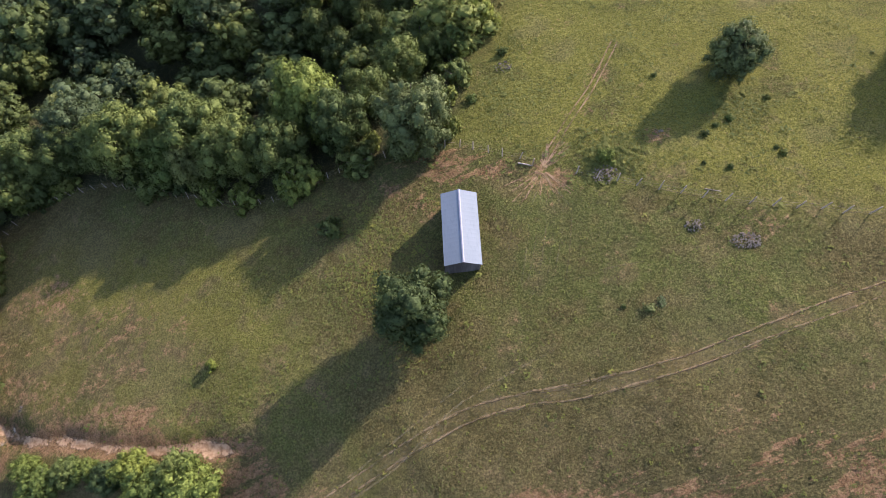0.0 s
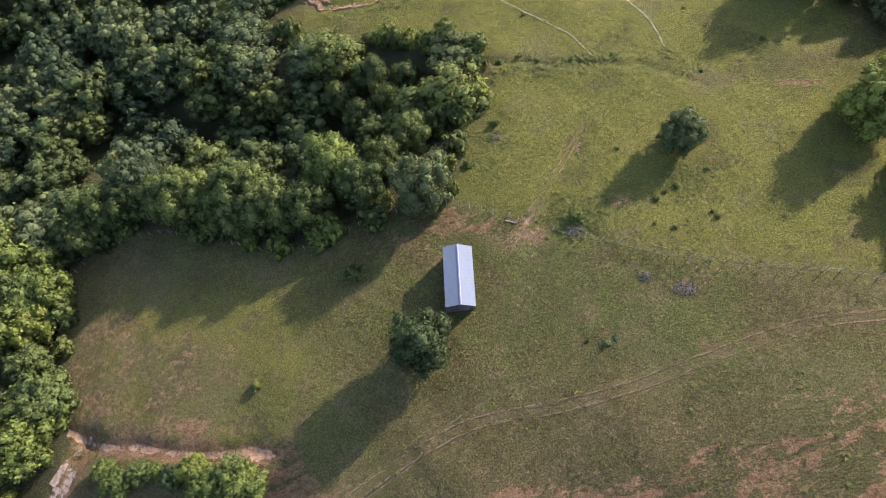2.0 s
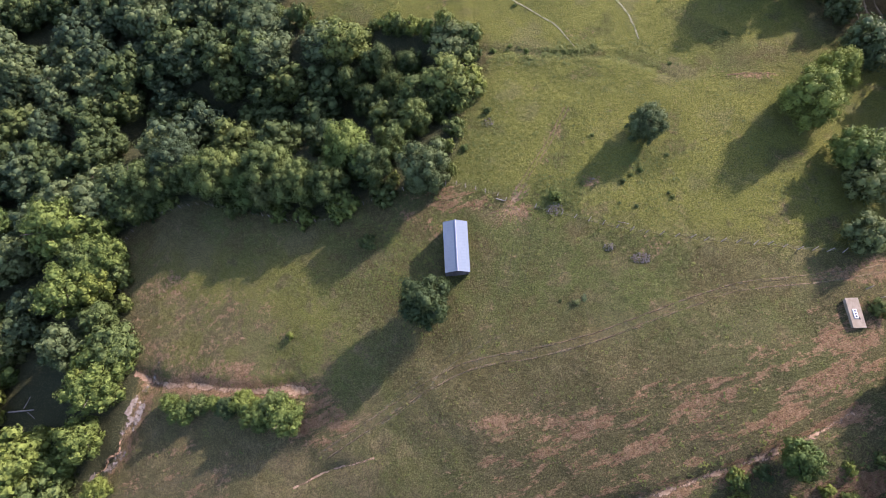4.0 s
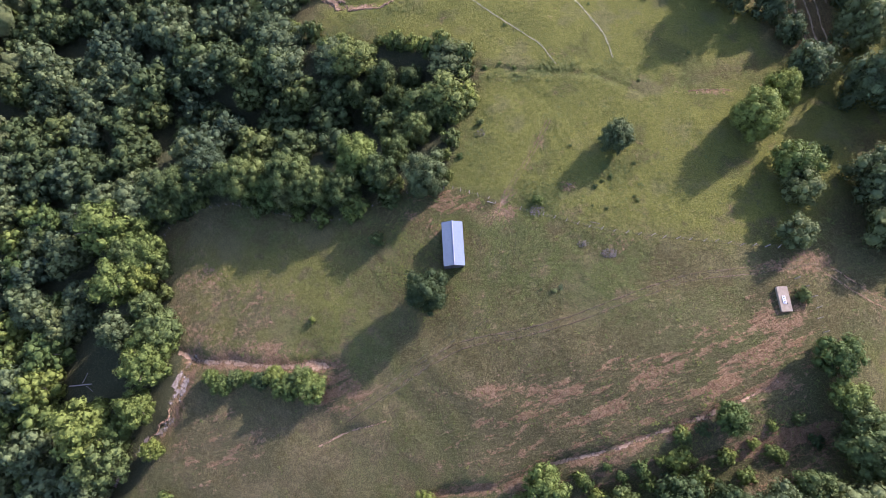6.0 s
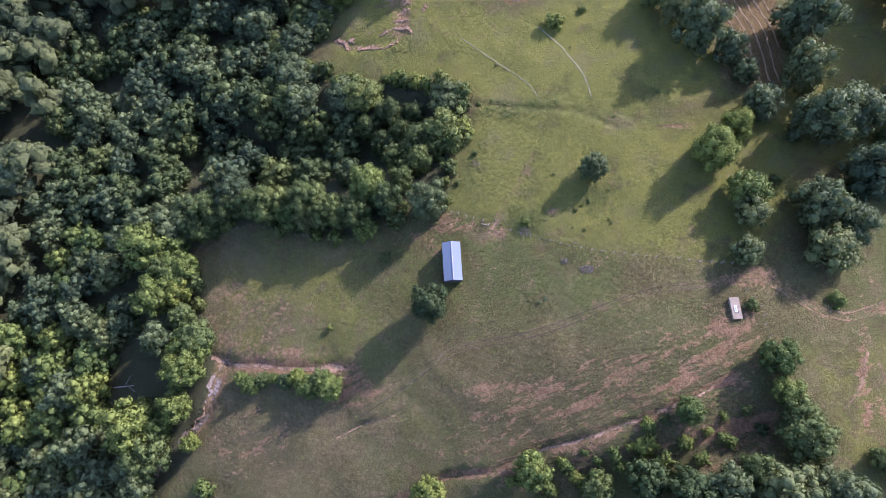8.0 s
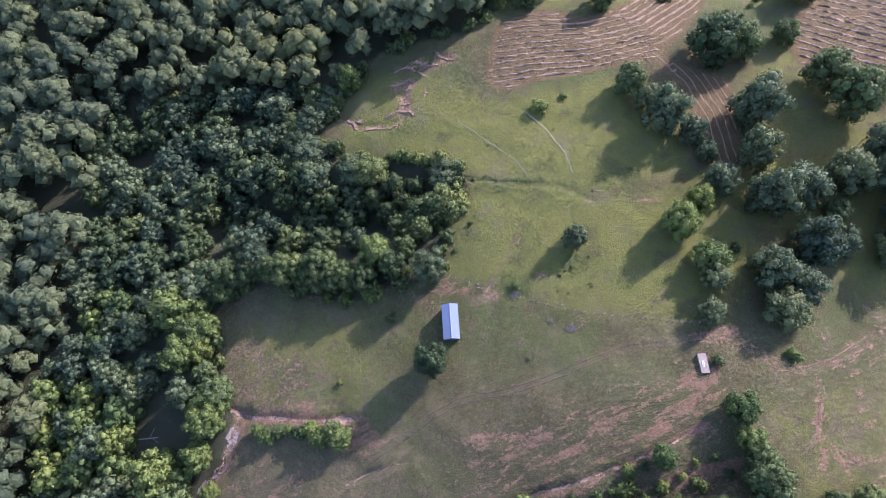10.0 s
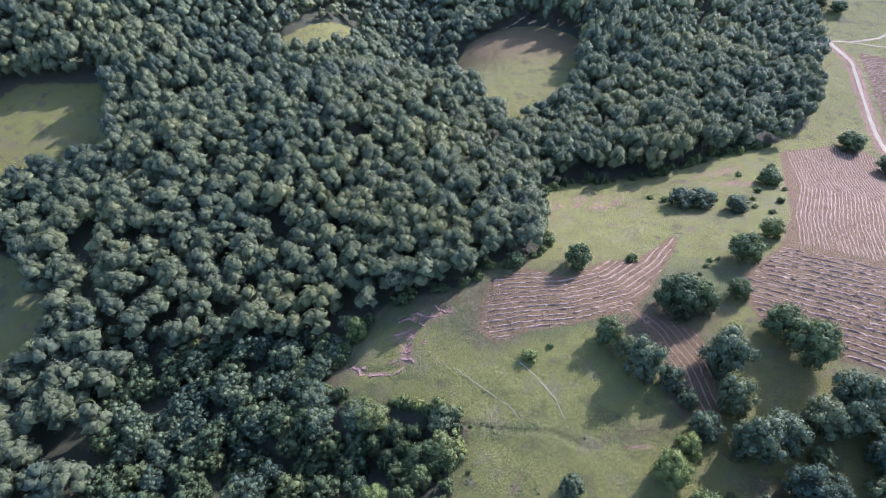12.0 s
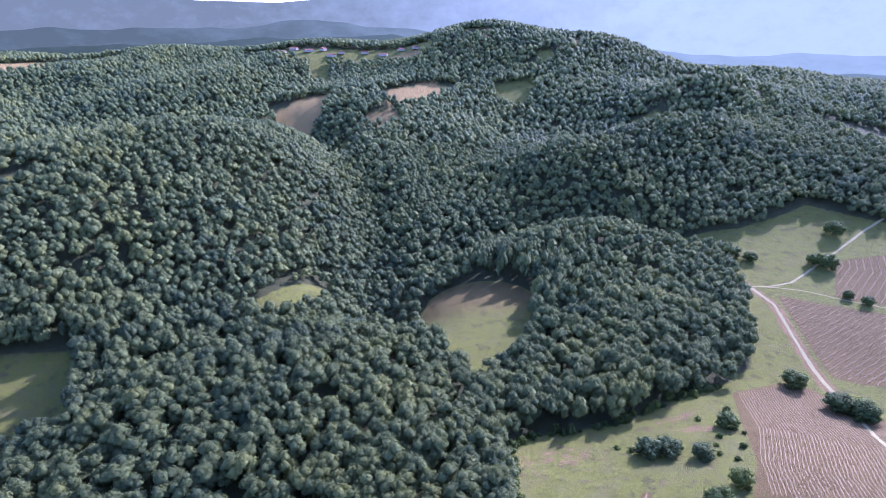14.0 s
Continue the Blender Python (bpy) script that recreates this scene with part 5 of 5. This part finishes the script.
# ---- cistern beside the gateway ----
def build_cistern(x, y, turn):
    root = tagged(new("water_cistern"), "raised pale concrete cistern slab with white hatch", "cistern")
    root.matrix_basis = Matrix.Translation((x, y, gz(x, y) - 0.15)) @ Matrix.Rotation(radians(turn), 4, "Z")
    part("basin", bm_mesh("basin", block(1.75, 4.2, 0.55, 0.04), M_CONCRETE), root)
    part("slab", bm_mesh("slab", block(1.9, 4.4, 0.12, 0.02), M_CONCRETE), root, "flat sand-coloured concrete slab", Matrix.Translation((0, 0, 0.55)))
    hatch = part("hatch", bm_mesh("hatch", block(0.55, 1.35, 0.10, 0.02), M_WHITE), root, "white painted hatch frame", Matrix.Translation((-0.12, -0.15, 0.67)))
    for k in (-0.4, 0.0, 0.4):
        bm = bmesh.new()
        bmesh.ops.create_cone(bm, cap_ends=True, segments=14, radius1=0.13, radius2=0.12, depth=0.05)
        part("lid", bm_mesh("lid", bm, M_DARK), hatch, "round dark lid", Matrix.Translation((0, k, 0.125)))
    bm = block(0.12, 0.5, 0.06, 0.01)
    part("pipe", bm_mesh("pipe", bm, M_DARK), root, "short dark outlet pipe", Matrix.Translation((0.28, -0.75, 0.67)) @ Matrix.Rotation(0.3, 4, "Z"))
    return root


build_cistern(58.55, 15.8, 2.5)


# ---- fences ----
POST = mesh_np("post", *[np.array(q) for q in tube_np([(0, 0, -0.3), (0, 0, 0.5), (0.01, 0, 1.3), (0.01, 0, 1.31)], (0.05, 0.048, 0.044, 0.01), 7)], M_POST, None, True)
TALL_POST = mesh_np("post", *[np.array(q) for q in tube_np([(0, 0, -0.3), (0, 0, 0.5), (0.01, 0, 1.55), (0.01, 0, 1.56)], (0.075, 0.07, 0.06, 0.005), 7)], M_POST, None, True)


def build_fence(pts, step, mesh, label, seed, wires=(0.45, 0.95)):
    rng = np.random.default_rng(seed)
    root = tagged(new("fence"), label, "fence")
    spots = along(pts, step) + rng.normal(0, 0.08, (len(along(pts, step)), 2))
    for x, y in spots:
        m = Matrix.Translation((x, y, gz(x, y))) @ Euler((rng.normal(0, 0.07), rng.normal(0, 0.07), rng.uniform(0, 6))).to_matrix().to_4x4()
        part("post", mesh, root, "", m)
    for h in wires:
        line = [(x, y, gz(x, y) + h) for x, y in spots]
        v, f = tube_np(line, [0.006] * len(line), 3)
        part("wire", mesh_np("wire", v, f, M_DEADWOOD), root, "thin fence wire")
    return root


FENCE_E = [(14.9, 34.9), (19, 33.4), (24.6, 31.3), (28.4, 30), (33.5, 28.9), (41.3, 27.6), (48.3, 26.5), (55, 25.8), (62, 25.3)]
FENCE_N = [(10.2, 36.6), (8.6, 37.7), (5.2, 39.2), (1.7, 40.4), (-4.7, 40.9), (-11.6, 39.8), (-15.8, 37.4), (-19.5, 35.8), (-23.6, 35.7), (-29.2, 36.3), (-34.3, 37.9), (-41.6, 40), (-48.4, 42), (-54.3, 41), (-60.2, 39.6), (-63, 36), (-63.5, 30), (-61.5, 24)]
FENCE_S = [(61.2, 19.7), (63.5, 16.5), (64, 14.9), (63.6, 11.8), (64.2, 9.5)]
build_fence(FENCE_E, 2.2, TALL_POST, "pasture fence of pale wooden posts and wire", 1)
build_fence(FENCE_N[:6], 1.85, TALL_POST, "fence of pale posts above the barn", 4)
build_fence(FENCE_N[5:], 1.85, POST, "thin pale post fence along the wood", 2)
build_fence(FENCE_S, 2.1, TALL_POST, "short fence of pale leaning posts", 3)


def log(x0, y0, x1, y1, r, label):
    v, f = tube_np([(x0, y0, gz(x0, y0) + r), ((x0 + x1) / 2 + 0.05, (y0 + y1) / 2, gz((x0 + x1) / 2, (y0 + y1) / 2) + r * 1.1), (x1, y1, gz(x1, y1) + r)], (r, r * 0.9, r * 0.7), 8)
    n = len(v)
    f = [tuple(q) for q in f]
    return tagged(new("log", mesh_np("log", v, f, M_DEADWOOD, None, True)), label, "log")


log(8.6, 37.1, 10.0, 36.55, 0.09, "bleached log lying beside the fence gateway")
log(27.6, 31.4, 29.2, 31.0, 0.05, "bleached pole lying along the fence")

log(-81.8, 2.8, -76.0, 3.2, 0.16, "bleached dead trunk lying in a gap of the wood")
log(-78.6, 3.4, -77.6, 5.6, 0.07, "bleached dead limb lying in a gap of the wood")
log(-77.4, 2.8, -75.4, 1.6, 0.06, "bleached dead limb lying in a gap of the wood")

# ---- piles of field stones ----
def stone_mesh(seed):
    rng = np.random.default_rng(seed)
    bm = bmesh.new()
    bmesh.ops.create_icosphere(bm, subdivisions=1, radius=1)
    for v in bm.verts:
        v.co *= rng.uniform(0.72, 1.12)
        v.co.z *= 0.7
    return bm_mesh("stone", bm, M_STONE)


STONES = [stone_mesh(s) for s in range(5)]


def stone_pile(x, y, rx, ry, count, seed, label, big=1.0):
    rng = np.random.default_rng(seed)
    root = tagged(new("stone_pile"), label, "stone pile", "piles of field stones")
    root.location = (x, y, gz(x, y))
    for i in range(count):
        a, q = rng.uniform(0, 6.28), rng.random() ** 0.6
        px, py = x + math.cos(a) * rx * q, y + math.sin(a) * ry * q
        s = big * (0.05 + 0.11 * rng.random() ** 2)
        m = Matrix.Translation((px - x, py - y, gz(px, py) - gz(x, y) + 0.3 * (1 - q) + s * 0.4)) @ Euler(rng.uniform(0, 6, 3)).to_matrix().to_4x4() @ Matrix.Diagonal((s, s * rng.uniform(0.7, 1.3), s, 1))
        part("stone", STONES[i % 5], root, "", m)


stone_pile(30.4, 25.1, 1.5, 0.9, 210, 1, "heap of grey field stones in grass")
stone_pile(26.0, 27.2, 1.0, 0.7, 90, 2, "small heap of grey field stones")
stone_pile(18.0, 34.4, 1.4, 1.2, 150, 3, "grey stone heap overgrown with weeds")
stone_pile(7.5, 52.7, 1.1, 1.1, 60, 4, "heap of pale field stones on the meadow")
stone_pile(40.6, 143, 1.8, 3.2, 34, 6, "scattered pale stones beside the wood", 2.2)
stone_pile(44, 152, 1.2, 2.6, 20, 7, "scattered pale stones beside the wood", 2.2)
stone_pile(24.4, 39.3, 0.8, 0.5, 18, 5, "few grey stones in the shade of a tree")

# ---- hay in windrows ----
def windrow(pts, poly, wide, high, seed, group=""):
    """One raked row: a lumpy ridge of hay for every stretch of the line inside the field. With no group it gives back the pieces."""
    rng = np.random.default_rng(seed)
    line = along(pts, 0.8)
    line = line + np.stack([np.convolve(rng.normal(0, 0.35, len(line) + 6), np.ones(7) / 7, "valid") for _ in (0, 1)], 1)
    keep = (signed(line[:, 0], line[:, 1], poly) > 0.8) & (rng.random(len(line)) > 0.010)
    d = np.gradient(line, axis=0)
    d /= np.linalg.norm(d, axis=1)[:, None] + 1e-9
    nrm = np.stack([-d[:, 1], d[:, 0]], 1)
    n = len(line)
    w, top = wide / 2 * rng.uniform(0.35, 1.35, n), high * rng.uniform(0.05, 1.45, n)
    rows = []
    for a, z in ((-1, 0.0), (-0.45, 0.75), (0.1, 1.0), (0.5, 0.6), (1, 0.0)):
        q = line + nrm * (a * w)[:, None] + rng.normal(0, 0.07, (n, 2))
        rows.append(np.column_stack([q, ground_z(q[:, 0], q[:, 1]) + top * z - (0.05 if z == 0 else 0)]))
    grid = np.stack(rows, 1)
    edges = np.flatnonzero(np.diff(np.concatenate([[0], keep.astype(int), [0]])))
    pieces = []
    for a, b in zip(edges[::2], edges[1::2]):
        if b - a < 4:
            continue
        g = grid[a:b].copy()
        g[[0, -1], 1:4, 2] = g[[0, -1]][:, [0, 0, 0], 2]
        k = np.arange((b - a) * 5).reshape(-1, 5)
        f = np.stack([k[:-1, :-1], k[1:, :-1], k[1:, 1:], k[:-1, 1:]], -1).reshape(-1, 4)
        if group:
            tagged(new("hay_windrow", mesh_np("hay_windrow", g.reshape(-1, 3), f, M_HAY)), "raked row of dry tan hay on stubble", "hay windrow", group)
        else:
            pieces.append((g.reshape(-1, 3), f))
    return pieces


def joined_rows(rows, label):
    vs, fs, count = [], [], 0
    for v, f in itertools.chain(*rows):
        vs.append(v)
        fs.append(f + count)
        count += len(v)
    return tagged(new("hay_rows", mesh_np("hay_rows", np.concatenate(vs), np.concatenate(fs), M_HAY)), label, "hay", kind="stuff")


def offset_line(pts, d):
    p = np.array(pts, float)
    t = np.gradient(p, axis=0)
    t /= np.linalg.norm(t, axis=1)[:, None]
    return p + np.stack([-t[:, 1], t[:, 0]], 1) * d


SPINE_A = [(8, 113), (26, 114), (45, 114), (63, 119), (78, 131), (96, 152)]
for k in range(-8, 9):
    windrow(offset_line(SPINE_A, k * 2.3), HAY_A, 0.8, 0.32, 100 + k, "windrows of the small field")
for k in range(-4, 5):
    windrow(offset_line([(64, 112), (72, 98), (76, 84), (77, 60)], k * 2.2), HAY_A, 0.45, 0.14, 130 + k, "windrows of the small field")
for k in range(22):
    windrow(offset_line([(98, 161), (130, 141.4), (160, 123.2), (222, 86)], -2 - k * 2.9), HAY_B, 0.95, 0.36, 150 + k, "windrows of the lower field")
joined_rows([windrow(offset_line([(140, 135), (152, 160), (172, 190), (188, 235), (200, 262)], 4 - k * 1.5), HAY_C, 0.5, 0.15, 180 + k) for k in range(48)], "fine raked rows of tan hay on the upper field")
joined_rows([windrow(offset_line([(215, 268), (263, 291), (310, 313), (390, 350)], 32 - k * 3.7), HAY_D, 1.0, 0.4, 230 + k) for k in range(28)], "raked rows of tan hay on the far field")
joined_rows([windrow(offset_line([(310, 330), (360, 370), (400, 430)], 20 - k * 5.0), HAY_E, 1.1, 0.45, 260 + k) for k in range(12)], "raked rows of tan hay beyond the road")

# ---- weeds and tussocks ----
def weeds(name, count, seed, cx, cy, sx, sy, size, label, mat=None):
    rng = np.random.default_rng(seed)
    x, y = rng.normal(cx, sx, count), rng.normal(cy, sy, count)
    ok = (signed(x, y, HOME) > 0.5) & (np.hypot((x - 1.85) / 2.4, (y - 28) / 4.9) > 1)
    for poly in HAY:
        ok &= ~inside(x, y, poly)
    clump = np.sin(x * 0.35 + 2 * np.sin(y * 0.23)) * np.sin(y * 0.41 + 1.7 * np.sin(x * 0.19))
    ok &= rng.random(count) < 0.25 + 0.75 * np.clip(clump + 0.3, 0, 1)
    x, y = x[ok], y[ok]
    n, k = len(x), 4
    s = size * rng.lognormal(0, 0.45, n)
    a = rng.uniform(0, 6.28, (n, k))
    w = rng.uniform(0.3, 1.0, (n, k))
    px = x[:, None] + np.cos(a) * w * s[:, None] * 0.7
    py = y[:, None] + np.sin(a) * w * s[:, None] * 0.7
    pz = ground_z(x, y)[:, None] + s[:, None] * rng.uniform(0.15, 0.75, (n, k))
    p = np.stack([px, py, pz], -1)
    d = np.stack([np.cos(a), np.sin(a), rng.uniform(-0.7, 0.2, (n, k))], -1)
    side = np.stack([-np.sin(a), np.cos(a), np.zeros((n, k))], -1)
    q = s[:, None, None] * 0.6
    v = np.stack([p + side * q, p - side * q, p + d * q * 1.8], 2).reshape(-1, 3)
    f = np.arange(len(v)).reshape(-1, 3)
    me = mesh_np(name, v, f, mat or M_WEED, {"tint": np.repeat(rng.random(n), k * 3)})
    return tagged(new(name, me), label, "weeds", kind="stuff")


weeds("grass_tufts", 70000, 15, 14, 14, 30, 20, 0.05, "short dry grass tufts of the grazed pasture", M_TUFT)
weeds("tussocks", 17000, 5, 15, 18, 40, 26, 0.085, "scattered low weeds and grass tussocks on pasture")
weeds("tussocks", 11000, 6, 34, 52, 26, 15, 0.10, "lush low weeds on the upper meadow")
weeds("tussocks", 1700, 7, 18.6, 37, 2.4, 1.7, 0.12, "bright nettles round a stone heap")
weeds("tussocks", 1900, 8, 31, 41, 4.5, 2.6, 0.115, "bright weeds on a small mound")
weeds("tussocks", 2600, 9, 50, -9, 12, 6, 0.12, "rank weeds in the bushy ravine")

weeds("tussocks", 1500, 13, 21, 66.5, 9, 1.2, 0.16, "rank green weeds along a wet ditch")
weeds("tussocks", 2600, 14, -19, 87.5, 8, 2.6, 0.13, "yellow-green weeds below the clay scar")
weeds("tussocks", 5200, 10, -9, 25, 5, 6.5, 0.085, "yellow-green weeds beside the barn")
weeds("tussocks", 3000, 11, 6, 49, 2.5, 6, 0.09, "yellow-green weeds along the wood's edge")
weeds("tussocks", 1600, 12, -20, 11, 5, 2.5, 0.085, "yellow-green weeds above the gully")

# ---- far village ----
def house(x, y, w, d, turn, seed):
    root = tagged(new("house"), "small pale far village house with red tiled roof", "house", "houses of the village")
    root.matrix_basis = Matrix.Translation((x, y, gz(x, y) - 0.5)) @ Matrix.Rotation(radians(turn), 4, "Z")
    part("wall", bm_mesh("wall", block(w, d, 4.0), M_HOUSE), root, "pale plaster walls")
    bm = bmesh.new()
    pts = [(-w / 2 - .4, -d / 2 - .4, 4), (w / 2 + .4, -d / 2 - .4, 4), (w / 2 + .4, d / 2 + .4, 4), (-w / 2 - .4, d / 2 + .4, 4), (0, -d / 2 - .4, 6.6), (0, d / 2 + .4, 6.6)]
    vs = [bm.verts.new(p) for p in pts]
    for q in ((0, 1, 4), (2, 3, 5), (1, 2, 5, 4), (3, 0, 4, 5), (3, 2, 1, 0)):
        bm.faces.new([vs[i] for i in q])
    part("roof", bm_mesh("roof", bm, M_TILE), root, "red tiled gable roof")


for i, (x, y) in enumerate([(-290, 1320), (-250, 1305), (-215, 1310), (-180, 1290), (-150, 1300), (-110, 1285), (-60, 1290), (-20, 1270), (20, 1280), (-235, 1290), (50, 1260), (-130, 1270)]):
    house(x, y, 9 + i % 3 * 2, 12 + i % 4 * 2, i * 37, i)


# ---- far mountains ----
# Distance haze painted as a glow, paler on the right towards the sun.
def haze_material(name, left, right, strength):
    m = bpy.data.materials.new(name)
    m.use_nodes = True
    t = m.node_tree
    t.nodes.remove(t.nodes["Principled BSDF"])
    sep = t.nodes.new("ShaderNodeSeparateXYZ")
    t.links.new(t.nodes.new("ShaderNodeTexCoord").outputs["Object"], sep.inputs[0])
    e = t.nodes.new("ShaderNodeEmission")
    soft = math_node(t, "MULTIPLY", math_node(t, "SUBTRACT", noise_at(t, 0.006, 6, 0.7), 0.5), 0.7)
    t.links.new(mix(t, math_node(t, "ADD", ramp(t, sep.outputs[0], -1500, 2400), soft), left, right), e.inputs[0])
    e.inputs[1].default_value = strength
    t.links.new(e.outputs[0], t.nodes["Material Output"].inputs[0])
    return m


def mountain(distance, heights, rough, mat, label, seed):
    """A hazy ridge round the north; heights in metres at even steps of azimuth from -70 to 70 degrees."""
    rng = np.random.default_rng(seed)
    az = np.radians(np.linspace(-70, 70, 261))
    top = np.interp(np.linspace(0, 1, 261), np.linspace(0, 1, len(heights)), heights)
    for k in range(5):
        top = top + rough / 1.7 ** k * np.sin(az * (9 * 1.9 ** k) + rng.uniform(0, 6))
    v = []
    for j, (back, frac) in enumerate(((-500, 0.0), (-330, 0.35), (-150, 0.72), (0, 1.0), (160, 0.7))):
        r = distance + back + (30 * np.sin(az * 37 + j) if 0 < j < 3 else 0)
        z = -60 + (top + 60) * frac
        v.append(np.stack([np.sin(az) * r, np.cos(az) * r, z], 1))
    v = np.stack(v, 1).reshape(-1, 3)
    i = np.arange(261 * 5).reshape(261, 5)
    f = np.stack([i[:-1, :-1], i[:-1, 1:], i[1:, 1:], i[1:, :-1]], -1).reshape(-1, 4)
    return tagged(new("backdrop", mesh_np("backdrop", v, f, mat, None, True)), label, "mountains", kind="structure")


# The ridges are no lamps; their haze sits in these emission colours.
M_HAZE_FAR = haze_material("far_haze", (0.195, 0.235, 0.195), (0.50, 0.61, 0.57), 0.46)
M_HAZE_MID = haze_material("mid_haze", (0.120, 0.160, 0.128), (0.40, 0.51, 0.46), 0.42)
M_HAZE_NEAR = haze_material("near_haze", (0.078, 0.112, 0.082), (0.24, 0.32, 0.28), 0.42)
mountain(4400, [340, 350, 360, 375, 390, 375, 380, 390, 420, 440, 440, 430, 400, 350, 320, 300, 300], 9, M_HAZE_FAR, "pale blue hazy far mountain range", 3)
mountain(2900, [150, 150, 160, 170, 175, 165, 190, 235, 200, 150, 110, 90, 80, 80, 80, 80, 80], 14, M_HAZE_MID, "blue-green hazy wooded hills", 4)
mountain(2250, [90, 95, 100, 110, 120, 125, 130, 150, 175, 120, 70, 55, 50, 50, 50, 50, 50], 9, M_HAZE_NEAR, "dark blue-green hazy wooded hills beyond the village", 5)
